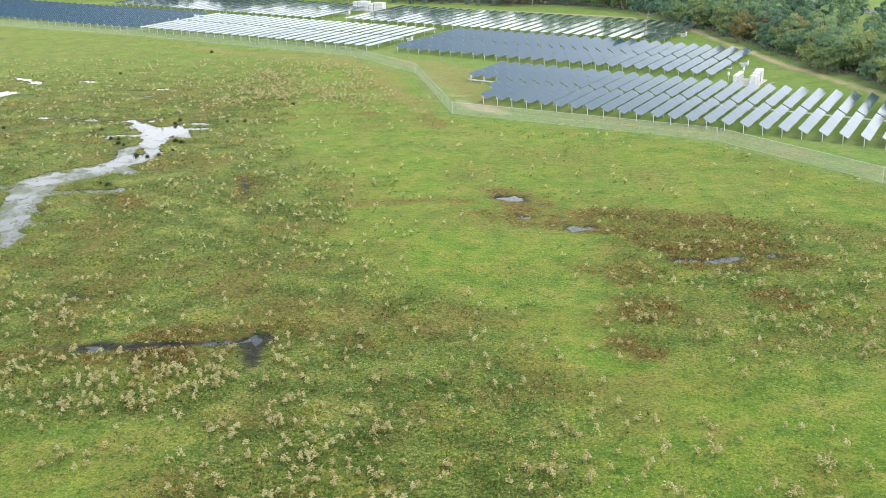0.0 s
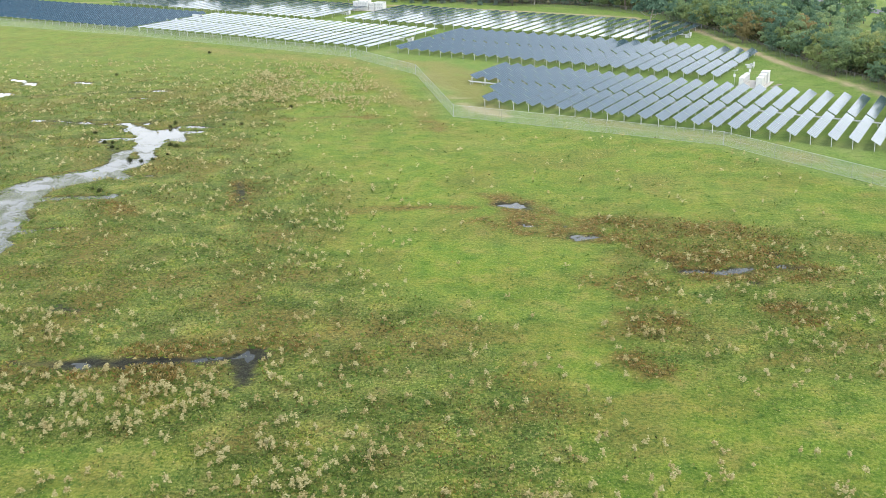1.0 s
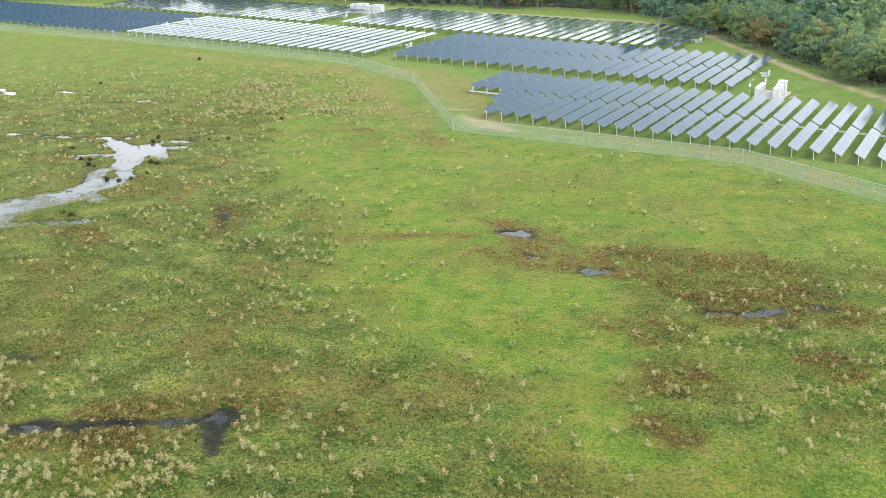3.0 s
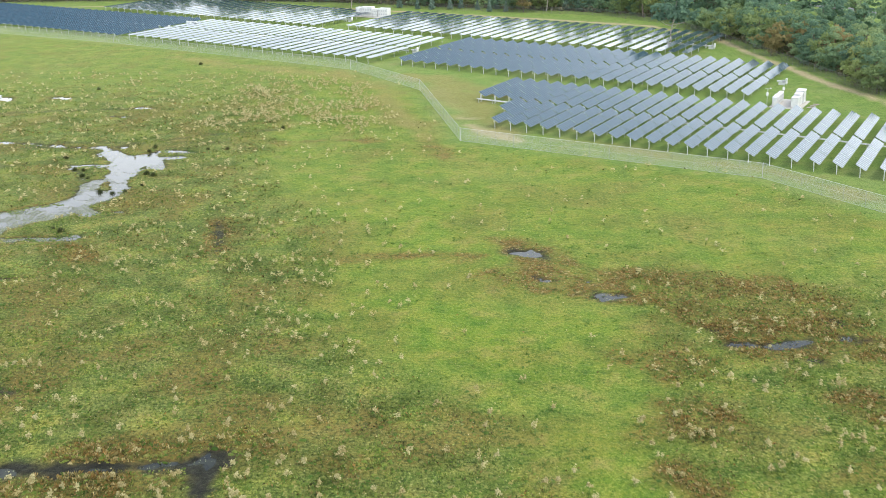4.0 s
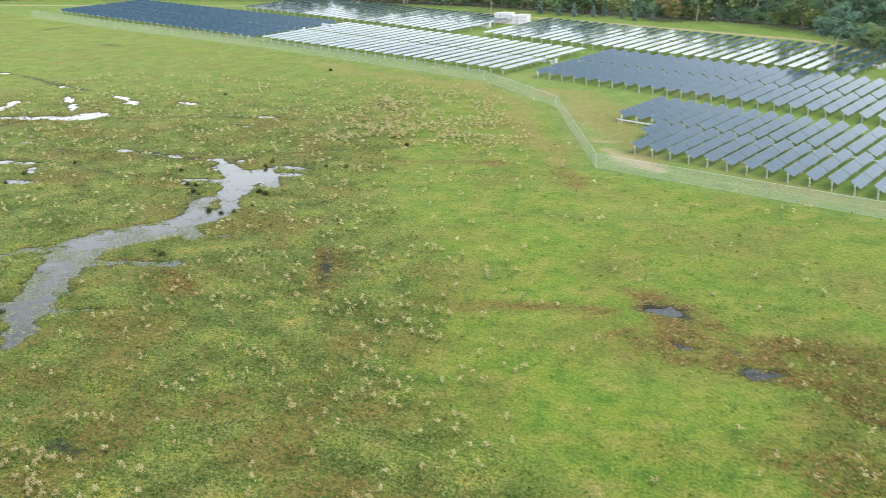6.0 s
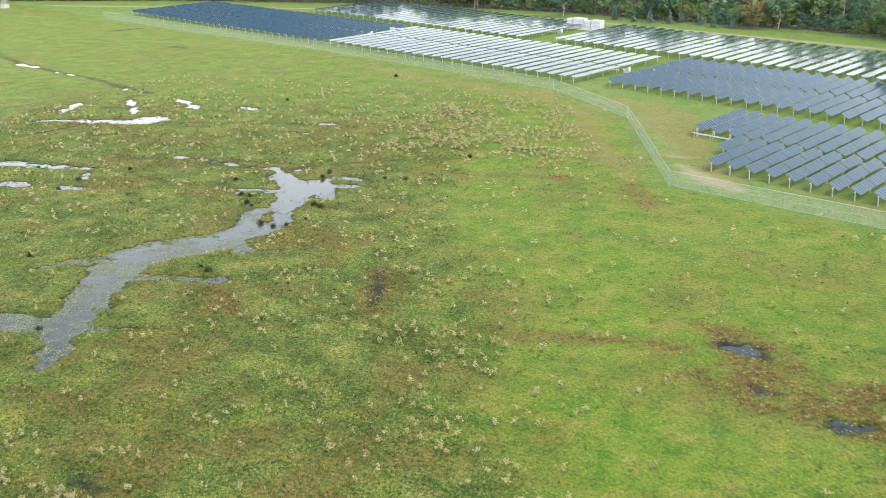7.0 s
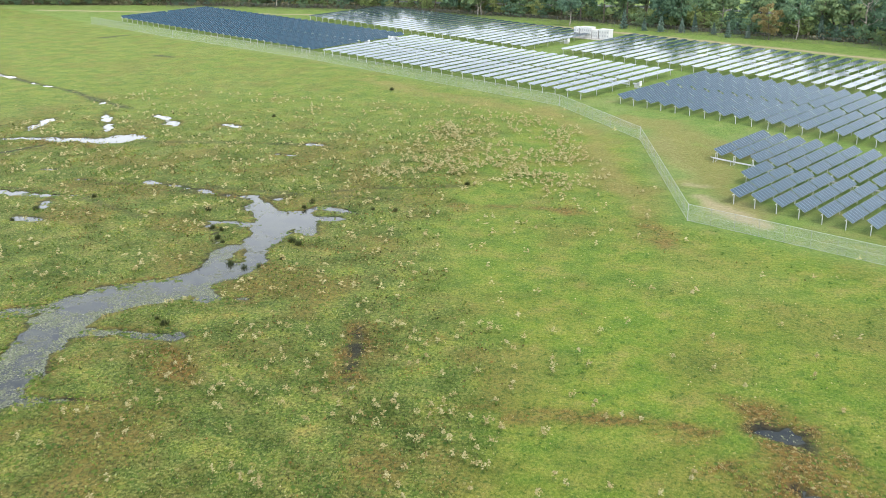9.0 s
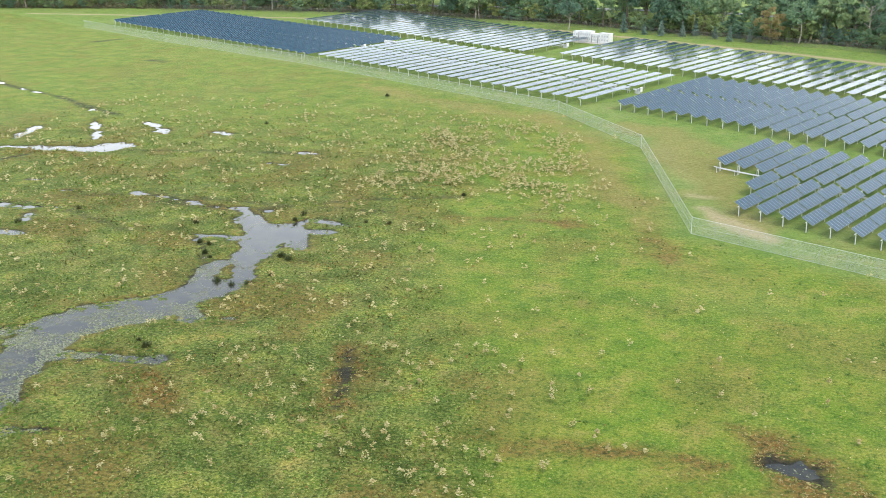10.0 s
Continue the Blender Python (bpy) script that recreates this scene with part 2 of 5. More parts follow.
# sheen and lightened leaf tones stand in for haze over the wood
LEAF = leafy("broad_leaves", [(0.0, (0.115, 0.200, 0.140)), (0.4, (0.175, 0.285, 0.170)), (0.75, (0.245, 0.350, 0.175)), (1.0, (0.330, 0.405, 0.190))], 0.7, 0.55, own=TREE, haze_sheen=0.16)
LEAF_OLIVE = leafy("olive_leaves", [(0.0, (0.170, 0.240, 0.105)), (0.6, (0.265, 0.335, 0.125)), (1.0, (0.370, 0.400, 0.160))], 0.7, 0.55, own=TREE, haze_sheen=0.16)
LEAF_RUST = leafy("turning_leaves", [(0.0, (0.230, 0.225, 0.090)), (0.5, (0.325, 0.270, 0.120)), (1.0, (0.390, 0.290, 0.140))], 0.7, 0.55, own=TREE, haze_sheen=0.16)
THICKET = leafy("thicket_leaves", [(0.0, (0.055, 0.070, 0.035)), (0.5, (0.115, 0.125, 0.060)), (0.8, (0.165, 0.140, 0.080)), (1.0, (0.230, 0.210, 0.120))], 0.7, 0.2, haze_sheen=0.12)
LEAF_BLUE = leafy("conifer_needles", [(0.0, (0.100, 0.165, 0.130)), (1.0, (0.210, 0.290, 0.225))], 0.7, 0.25, own=TREE)
RUSH = leafy("rush_blades", [(0.0, (0.030, 0.045, 0.015)), (1.0, (0.090, 0.105, 0.036))], 0.6, 0.3)
TUFT = leafy("tuft_blades", [(0.0, (0.078, 0.144, 0.023)), (0.3, (0.134, 0.198, 0.034)), (0.6, (0.200, 0.240, 0.050)), (0.85, (0.270, 0.258, 0.074)), (1.0, (0.345, 0.310, 0.135))], 0.85, 0.4, True, haze_sheen=0.13)
TUFT_RUST = leafy("rusty_blades", [(0.0, (0.045, 0.050, 0.014)), (0.3, (0.110, 0.115, 0.030)), (0.5, (0.200, 0.175, 0.045)), (0.7, (0.240, 0.165, 0.046)), (0.88, (0.290, 0.155, 0.044)), (1.0, (0.400, 0.330, 0.140))], 0.7, 0.4)
TUSSOCK = leafy("tussock_leaves", [(0.0, (0.040, 0.105, 0.016)), (0.6, (0.070, 0.150, 0.024)), (1.0, (0.130, 0.190, 0.036))], 0.8, 0.3)
BROWN_WEED = leafy("brown_weed_leaves", [(0.0, (0.045, 0.045, 0.014)), (0.3, (0.125, 0.110, 0.030)), (0.55, (0.190, 0.155, 0.048)), (0.8, (0.235, 0.135, 0.038)), (1.0, (0.380, 0.310, 0.155))], 0.85, 0.3, True, haze_sheen=0.13)
GREEN_WEED = leafy("green_weed_leaves", [(0.0, (0.050, 0.088, 0.015)), (0.35, (0.105, 0.165, 0.027)), (0.65, (0.175, 0.222, 0.038)), (0.85, (0.255, 0.285, 0.085)), (0.95, (0.330, 0.375, 0.170)), (1.0, (0.46, 0.47, 0.30))], 0.85, 0.3, True, haze_sheen=0.13)
CREAM = leafy("cream_flowers", [(0.0, (0.37, 0.335, 0.15)), (0.5, (0.50, 0.455, 0.23)), (1.0, (0.64, 0.595, 0.36))], 0.9, 0.35)
TAN = leafy("faded_flowers", [(0.0, (0.29, 0.245, 0.098)), (0.6, (0.41, 0.352, 0.158)), (1.0, (0.54, 0.48, 0.255))], 0.9, 0.35)
STALK = leafy("weed_stalks", [(0.0, (0.125, 0.190, 0.040)), (1.0, (0.235, 0.280, 0.090))], 0.8, 0.45)
ALGAE = leafy("floating_leaves", [(0.0, (0.070, 0.090, 0.040)), (0.6, (0.130, 0.150, 0.075)), (1.0, (0.230, 0.235, 0.145))], 0.6)


# ---- geometry helpers ----
class Geo:
    """Vertices and faces gathered for one mesh."""

    def __init__(self):
        self.v, self.f, self.m = [], [], []

    def face(self, *pts, mat=0):
        i = len(self.v)
        self.v += [tuple(p) for p in pts]
        self.f.append(tuple(range(i, i + len(pts))))
        self.m.append(mat)

    def box(self, x0, y0, z0, x1, y1, z1, mat=0, turn=None, bevel=0.0):
        p = [(x, y, z) for z in (z0, z1) for y in (y0, y1) for x in (x0, x1)]
        if turn is not None:
            p = [tuple(turn @ Vector(q)) for q in p]
        i = len(self.v)
        self.v += p
        for q in ((0, 2, 3, 1), (4, 5, 7, 6), (0, 1, 5, 4), (2, 6, 7, 3), (1, 3, 7, 5), (0, 4, 6, 2)):
            self.f.append(tuple(i + k for k in q))
            self.m.append(mat)

    def tube(self, pts, radii, sides=6, mat=0, cap=True):
        start = len(self.v)
        for k, p in enumerate(pts):
            a = Vector(pts[max(k - 1, 0)]); c = Vector(pts[min(k + 1, len(pts) - 1)])
            d = (c - a).normalized()
            s = d.cross(Vector((0, 0, 1)) if abs(d.z) < 0.9 else Vector((1, 0, 0))).normalized()
            t = d.cross(s)
            for j in range(sides):
                w = 2 * math.pi * j / sides
                self.v.append(tuple(Vector(p) + radii[k] * (math.cos(w) * s + math.sin(w) * t)))
        for k in range(len(pts) - 1):
            for j in range(sides):
                q = start + k * sides
                self.f.append((q + j, q + sides + j, q + sides + (j + 1) % sides, q + (j + 1) % sides))
                self.m.append(mat)
        if cap:
            e = start + (len(pts) - 1) * sides
            self.f.append(tuple(e + j for j in reversed(range(sides)))); self.m.append(mat)
            self.f.append(tuple(start + j for j in range(sides))); self.m.append(mat)

    def mesh(self, name, *mats, smooth=False):
        me = bpy.data.meshes.new(name)
        me.from_pydata(self.v, [], self.f)
        for mt in mats:
            me.materials.append(mt)
        if len(mats) > 1:
            me.polygons.foreach_set("material_index", np.array(self.m, dtype=np.int32))
        if smooth:
            me.polygons.foreach_set("use_smooth", np.ones(len(self.f), dtype=bool))
        me.update()
        return me


def arrays_mesh(name, v, f, *mats, mat_index=None):
    """A mesh straight from numpy arrays of vertices and equal-sided faces."""
    me = bpy.data.meshes.new(name)
    sides = f.shape[1]
    me.vertices.add(len(v)); me.loops.add(f.size); me.polygons.add(len(f))
    me.vertices.foreach_set("co", v.astype(np.float32).ravel())
    me.loops.foreach_set("vertex_index", f.astype(np.int32).ravel())
    me.polygons.foreach_set("loop_start", np.arange(0, f.size, sides, dtype=np.int32))
    for mt in mats:
        me.materials.append(mt)
    if mat_index is not None:
        me.polygons.foreach_set("material_index", mat_index.astype(np.int32))
    me.update(calc_edges=True)
    me.validate()
    return me


def part(name, mesh, parent, label="", m=None):
    ob = new(name, mesh)
    ob.parent = parent
    if m is not None:
        ob.matrix_basis = m
    if label:
        ob["label"] = label
    return ob


def thing(name, m, label, category, group="", kind="", data=None):
    ob = new(name, data)
    ob.matrix_basis = m
    return tagged(ob, label, category, group, kind)


def hash01(ix, iy, seed):
    h = (ix.astype(np.int64) * 374761393 + iy.astype(np.int64) * 668265263 + seed * 974634777) & 0x7FFFFFFF
    h = ((h ^ (h >> 13)) * 1274126177) & 0x7FFFFFFF
    return ((h ^ (h >> 16)) & 0xFFFF) / 65535.0


def vnoise(x, y, scale, seed, octaves=3):
    """Smooth value noise, about -1 to 1, with that many metres to a bump."""
    out, amp, tot = 0.0, 1.0, 0.0
    for o in range(octaves):
        px, py = x / scale * 2**o, y / scale * 2**o
        ix, iy = np.floor(px), np.floor(py)
        fx, fy = px - ix, py - iy
        fx, fy = fx * fx * (3 - 2 * fx), fy * fy * (3 - 2 * fy)
        a, b = hash01(ix, iy, seed + o), hash01(ix + 1, iy, seed + o)
        c, d = hash01(ix, iy + 1, seed + o), hash01(ix + 1, iy + 1, seed + o)
        out = out + amp * ((a * (1 - fx) + b * fx) * (1 - fy) + (c * (1 - fx) + d * fx) * fy - 0.5) * 2
        tot += amp
        amp *= 0.5
    return out / tot


def near_line(x, y, pts):
    """Metres by which points lie outside a chain of round-ended strips (x, y, half width)."""
    best = np.full(np.shape(x), 1e6)
    if len(pts) == 1:
        pts = pts * 2
    for (ax, ay, ar), (bx, by, br) in zip(pts, pts[1:]):
        dx, dy = bx - ax, by - ay
        t = np.clip(((x - ax) * dx + (y - ay) * dy) / max(dx * dx + dy * dy, 1e-9), 0, 1)
        best = np.minimum(best, np.hypot(x - ax - t * dx, y - ay - t * dy) - (ar + t * (br - ar)))
    return best


def step(a, b, v):
    t = np.clip((v - a) / (b - a), 0, 1)
    return t * t * (3 - 2 * t)


# ---- the lie of the land ----
TURN = radians(22.1)                  # the trackers' axes, clockwise from +y


def field(u, v):
    """From metres across and along the trackers to x, y."""
    return u * math.cos(TURN) + v * math.sin(TURN), -u * math.sin(TURN) + v * math.cos(TURN)


FENCE = [(96, 95), (70, 140), (52.6, 163.0), (30, 191.6), (-23.1, 216.3), (-38.6, 268.1), (-61.9, 297.6), (-151.6, 348.5), (-219, 380.2), (-274.6, 409.3)]
TRACK = [(-330, 446, 1.5), (-180, 458, 1.6), (-95, 440, 1.6), (-15, 402, 1.7), (22, 382, 1.4), (41, 352, 1.4), (49, 314, 1.4), (59, 275, 1.5), (72, 237, 1.5), (100, 160, 1.5)]
WATERS = [
    [(-93.0, 209.4, 0.7), (-90.2, 205.9, 1.2), (-87.3, 202.1, 2.0), (-84.4, 199.3, 3.2), (-82.3, 196.5, 3.7)],
    [(-84.4, 199.3, 2.8), (-81.4, 200.8, 2.9), (-78.4, 198.4, 2.1), (-75.8, 194.4, 1.2)],
    [(-82.3, 196.5, 3.3), (-81.0, 191.9, 2.7), (-80.4, 187.9, 2.4), (-79.0, 184.8, 1.9), (-76.9, 181.3, 1.3), (-77.5, 177.7, 2.0), (-79.8, 174.5, 3.3), (-81.5, 170.0, 4.0), (-86.0, 165.4, 4.4), (-89.6, 159.6, 4.6), (-88.8, 154.5, 3.9), (-87.4, 150.0, 3.2), (-86.2, 145.2, 2.9), (-84.2, 141, 3.3), (-83.4, 137.4, 3.3), (-81.4, 133.2, 1.8), (-79.4, 129.4, 1.6), (-78.4, 126.6, 0.5)],
    [(-84, 136.6, 2.6), (-91.5, 135.8, 2.7), (-100, 135, 2.4)],
    [(-92.5, 158, 1.6), (-96.4, 155.2, 1.5), (-99, 153, 0.6)],
    [(-93.1, 195.4, 0.7), (-90.3, 195.2, 1.1), (-87.7, 195.7, 1.3), (-85.0, 196.3, 1.2)],
    [(-91.8, 193.3, 0.5), (-88.9, 190.1, 0.5), (-86.9, 186.7, 0.5), (-85.0, 183.8, 0.9)],
    [(-81.7, 186.5, 1.2), (-83.7, 183.7, 1.8), (-82.8, 180.0, 1.9), (-80.8, 176.4, 2.4)],
    [(-78.5, 169.0, 1.5), (-75.6, 166.9, 1.5), (-73.4, 167.0, 0.7), (-71.4, 167.9, 0.6)],
    [(-81.0, 203.5, 0.9), (-79.6, 207.2, 0.4), (-77.4, 206.0, 0.6), (-74.0, 205.4, 0.35)],
    [(-78.0, 201.6, 0.8), (-74.4, 201.7, 0.8)],
    [(-90.4, 209.2, 0.5), (-88.6, 209.0, 0.5)],
    [(-116.5, 212.9, 0.3), (-113.7, 212.2, 0.25), (-108.7, 211.4, 0.4), (-103.4, 209.8, 0.4), (-98.5, 208.8, 0.4), (-94.1, 209.4, 0.5)],
    [(-129, 210.5, 0.4), (-125.5, 211.3, 0.3)],
    [(-84.5, 152.6, 1.4), (-82.4, 153.7, 1.3), (-78.7, 154.0, 1.2), (-73.7, 154.8, 0.7)],
    [(-82, 136.4, 0.9), (-78, 137.0, 0.9), (-75, 138.0, 0.7), (-70.4, 139.3, 0.35)],
    [(-159.8, 235.2, 0.9), (-150.6, 236.8, 1.6), (-143.5, 237.8, 2.6), (-141.0, 240.6, 4.0)],
    [(-169.5, 273, 1.0), (-168.6, 271.8, 0.7)],
    [(-162.0, 263.8, 0.5), (-157.5, 258, 0.8), (-152.8, 252.0, 0.8), (-148.2, 245.6, 0.5)],
    [(-165.7, 241.8, 0.5), (-167.2, 247, 1.0), (-168.5, 252.2, 1.2)],
    [(-164.6, 233.6, 0.7), (-161.8, 234.7, 0.8)],
    [(-148.4, 263.2, 1.0), (-145.2, 261.4, 0.9), (-142.6, 259.7, 0.5), (-139.0, 256.4, 1.4), (-137.4, 254.8, 0.9)],
    [(-226, 301, 0.9), (-222.5, 299.2, 1.0), (-216.5, 296.7, 0.7)],
    [(-205, 291, 0.4), (-197, 288, 0.4)],
    [(-206.2, 272.4, 0.6)],
    [(-139.8, 214.6, 0.5), (-137.4, 214.9, 0.4)],
    [(-100.6, 246.6, 0.6), (-98.4, 246.6, 0.5)],
    [(-103.5, 237.1, 0.7), (-100.2, 237.6, 1.0)],
    [(-127, 258.5, 0.6), (-123.6, 257.4, 0.6)],
    [(-150, 198.4, 1.6), (-141.5, 199.2, 1.7), (-134.6, 199.9, 0.8), (-128.3, 200.4, 1.2), (-123.4, 201.2, 1.0), (-118.6, 201.8, 0.5)],
    [(-125.0, 198.4, 0.6), (-123.0, 194.0, 1.3)],
    [(-134.5, 186.6, 1.4), (-130.6, 187.0, 1.2)],
    [(-122.6, 187.6, 1.0), (-120.4, 188.2, 0.8)],
    [(-57, 92.6, 0.05), (-52.5, 92.7, 0.35), (-47.4, 92.5, 0.35), (-41.5, 93.5, 0.15), (-35.5, 95, 0.1), (-32.6, 96, 0.3)],
    [(-32.6, 97.6, 0.1), (-32.2, 94.6, 0.5), (-31.6, 92.5, 0.1)],
    [(-8.4, 152.4, 0.8), (-6.6, 152.6, 1.3), (-5.0, 151.5, 0.9)],
    [(-5.4, 143.2, 0.5), (-4.2, 142.2, 0.5)],
    [(0.2, 143.2, 0.3), (1.4, 142.2, 0.3)],
    [(1.6, 138.4, 0.4), (3.0, 136.8, 0.9), (5.0, 137.4, 0.5)],
    [(14.6, 128.9, 0.5), (15.6, 128.4, 0.4)],
    [(15.6, 124.7, 0.4), (18.8, 124.4, 0.6)],
    [(20.2, 123.9, 0.7), (22.6, 124.6, 1.0), (24.8, 125.8, 0.7)],
    [(23.8, 121.2, 0.5), (25.0, 120.8, 0.5)],
    [(27.8, 132.2, 0.5), (29.0, 131.4, 0.6)],
    [(28.6, 127.2, 0.6), (30.0, 126.0, 0.8), (31.4, 123.4, 0.4)],
]
RILLS = [
    [(-113.9, 208.1), (-102.7, 209.1), (-92.9, 207.8), (-83.7, 214.5), (-77.5, 219.1), (-60.9, 225.5)], [(-250, 318), (-242, 312.3), (-224, 300), (-204.3, 290.6), (-186.5, 283.5), (-174.4, 275.8), (-158.7, 268.2)],
    [(-138.8, 238), (-119.7, 242.6), (-97.3, 246.5)], [(-147, 201.9), (-121.4, 201.4), (-104.7, 193.9)], [(-123.3, 208.5), (-109.5, 212.6), (-92.3, 212.6), (-70.9, 214.4)],
]
MUDS = [[(-59.6, 107.6, 0.7), (-57, 106.9, 0.5)], [(-55.2, 167, 0.1), (-52.3, 158.4, 0.6), (-49.6, 150.6, 0.2)], [(-58, 92.6, 0.3), (-52, 92.6, 1.4), (-41.5, 94.0, 1.1), (-35.5, 95, 0.9), (-32, 96, 1.9)], [(-8.6, 153, 1.2), (-6, 152, 1.8), (-4.4, 150.6, 0.8)], [(-32.2, 96.5, 1.7), (-31.7, 91.5, 1.2), (-31.3, 87, 0.1)], [(16, 124.6, 0.2), (20, 124, 0.6), (25, 124.5, 0.7)], [(29.5, 127, 0.6)], [(-4.8, 142.7, 0.4)], [(2.6, 137, 0.6), (5, 137.4, 0.4)], [(-157.4, 221, 0.8), (-152.9, 230.2, 1.0)], [(-244.2, 374, 1.2), (-240, 382, 1.0)], [(-200, 342, 1.2), (-194, 341, 1.0)]]
BROWNS = [
    [(-9.6, 155, 2.2), (-5, 150.5, 3.4), (-2.5, 144, 4.6), (2.5, 140, 4.6), (6, 136.5, 2.8)],
    [(-10, 144, 1.0), (-5, 143, 1.5)],
    [(7, 143.5, 2.4), (14, 141.5, 3.0), (22, 142, 3.4), (28, 137.5, 2.6)],
    [(9, 138, 2.4), (15.5, 130.5, 3.6), (20, 126, 4.2), (26, 124.5, 4.0), (31, 123.5, 2.2)],
    [(22, 135, 2.6), (28, 131, 3.0), (31.5, 126, 1.8)],
    [(6.7, 120.5, 1.6), (9.5, 117, 1.4), (11.5, 121.6, 1.0)],
    [(6.4, 105, 1.2), (9.4, 107.5, 2.4), (12, 108.4, 1.2)],
    [(9.0, 97.5, 1.2), (10.6, 96.4, 0.8)],
    [(25.6, 112, 1.0), (28.4, 111, 1.4)],
    [(-36, 149, 0.9), (-26, 150.5, 0.9), (-14, 151, 0.7)],
    [(-60, 90.6, 0.5), (-48, 89.8, 1.1), (-40, 91.8, 0.7)],
    [(-46, 95.8, 0.1), (-36, 98, 0.4), (-30, 99.4, 1.2), (-27, 98.6, 0.8)],
    [(-71, 150.5, 1.0), (-67.5, 147, 1.6)],
    [(-56, 168, 0.4), (-52, 158, 0.5), (-49.6, 151, 0.9)],
    [(-58, 214, 0.1), (-48, 216.5, 0.2), (-40, 216, 0.1)],
    [(-30, 213, 0.1), (-24, 205, 0.2), (-19, 200.5, 0.4)],
    [(-160, 231, 1.5), (-145, 234, 2.0)],
]
SCUFFS = [[(-44, 288, 2.5), (-32, 275, 3.0), (-20, 264, 2.6), (-6, 255, 1.6)], [(-6, 217.6, 1.2), (2.5, 215.7, 1.0), (18, 204, 1.2), (33, 195, 1.4), (54, 169, 1.6)], [(-23.5, 203, 0.8), (-19, 200, 1.0)], [(-36, 285, 4.0), (-29, 262, 5.0), (-21, 238, 4.0), (-14, 222, 2.5)], [(-66, 294, 2.0), (-48, 270, 3.0), (-42, 250, 2.5), (-30, 218, 2.0)], [(-120, 318, 2.5), (-90, 302, 3.0), (-66, 290, 2.5)]]
SANDS = [[(-22.6, 229.6, 0.8), (-19.0, 224.2, 1.8), (-15.9, 220.1, 1.9), (-11.9, 217.1, 0.8)], [(-25.6, 237.0, 0.8), (-23.2, 236.4, 0.8)]]


def inside_fence(x, y):
    """Metres by which a point lies on the trackers' side of the fence."""
    best, sign = np.full(np.shape(x), 1e6), np.ones(np.shape(x))
    for (ax, ay), (bx, by) in zip(FENCE, FENCE[1:]):
        dx, dy = bx - ax, by - ay
        t = np.clip(((x - ax) * dx + (y - ay) * dy) / (dx * dx + dy * dy), 0, 1)
        d = np.hypot(x - ax - t * dx, y - ay - t * dy)
        s = np.where(dx * (y - ay) - dy * (x - ax) < 0, 1.0, -1.0)
        sign = np.where(d < best, s, sign)
        best = np.minimum(best, d)
    return best * sign


def wetness(x, y):
    d = np.full(np.shape(x), 1e6)
    for w in WATERS:
        d = np.minimum(d, near_line(x, y, w))
    return d


def land(x, y):
    """Height of the ground, and what grows on it."""
    d = wetness(x, y) + 1.4 * vnoise(x, y, 4.6, 11, 4) + 0.9 * vnoise(x, y, 1.5, 12, 2)
    z = 0.05 * vnoise(x, y, 9, 3, 2) + 0.035 * vnoise(x, y, 1.7, 4, 2)
    z = z * step(-0.5, 1.5, d) - 0.30 * step(0.6, -1.0, d)
    return z, d


WATER_LEVEL = -0.13


def lushness(x, y):
    """Where the short bright grass is."""
    edge = np.interp(y, (60, 86, 100, 112, 130, 150, 240), (2, 3, -4, -17, -29, -37, -70))
    a = step(-9, 9, x - edge + 11 * vnoise(x, y, 26, 21, 4))
    a = a * (1 - 0.72 * step(3, 11, x + 7 * vnoise(x, y, 16, 25, 3)) * step(152, 136, y + 6 * vnoise(x, y, 12, 29, 2)) * step(86, 100, y))
    a = np.maximum(a, 0.85 * step(80, 73, y + 4 * vnoise(x, y, 9, 27, 3)) * step(-27, -34, x + 4 * vnoise(x, y, 8, 28, 2)))
    return a * (0.82 + 0.36 * np.clip(vnoise(x, y, 11, 26, 3), -1, 0.5))


def rusty(x, y):
    """Where rust-brown weeds of wet ground stand, in ragged patches."""
    out = np.zeros(np.shape(x))
    ragged = 3.4 * vnoise(x, y, 7.0, 31, 4) + 1.2 * vnoise(x, y, 1.8, 32, 2)
    for b in BROWNS:
        out = np.maximum(out, step(2.0, -1.2, near_line(x, y, b) - 0.7 + ragged))
    return out * (0.45 + 0.55 * step(-0.28, 0.30, vnoise(x, y, 2.3, 36, 3)))


MARSHES = [[(-152, 198.4, 2.4), (-139.4, 199.4, 2.2), (-128.3, 200.4, 2.0), (-118, 201.8, 1.4)], [(-123.4, 196, 1.6), (-123, 192.5, 2.2)], [(-81.5, 207.3, 2.0), (-77, 206.4, 2.4), (-73.5, 205.6, 1.6)], [(-93, 194.6, 1.0), (-87, 193.7, 1.2)],
           [(-83.5, 153.5, 1.4), (-78.7, 153.8, 1.2), (-74.2, 154.8, 1.2)], [(-96, 154.5, 2.6), (-93, 158, 1.8)], [(-90, 147, 2.0), (-88.5, 141.5, 1.8)], [(-81.5, 143, 1.6), (-79, 137, 1.0), (-72, 139.6, 0.8)], [(-77.5, 164, 1.6), (-73, 167, 1.4)], [(-84, 171, 1.0), (-90, 166.5, 1.2), (-97, 157.5, 1.6)], [(-157, 221, 1.5), (-153, 230, 1.6)]]


def marshy(x, y):
    """Where grasses stand in the shallow water."""
    d = np.full(np.shape(x), 1e6)
    for b in MARSHES:
        d = np.minimum(d, near_line(x, y, b))
    return step(1.2, -1.2, d + 1.5 * vnoise(x, y, 3.0, 38, 3))


def muddy(x, y):
    """Metres outside the bare mud."""
    d = np.full(np.shape(x), 1e6)
    for b in MUDS:
        d = np.minimum(d, near_line(x, y, b))
    return d


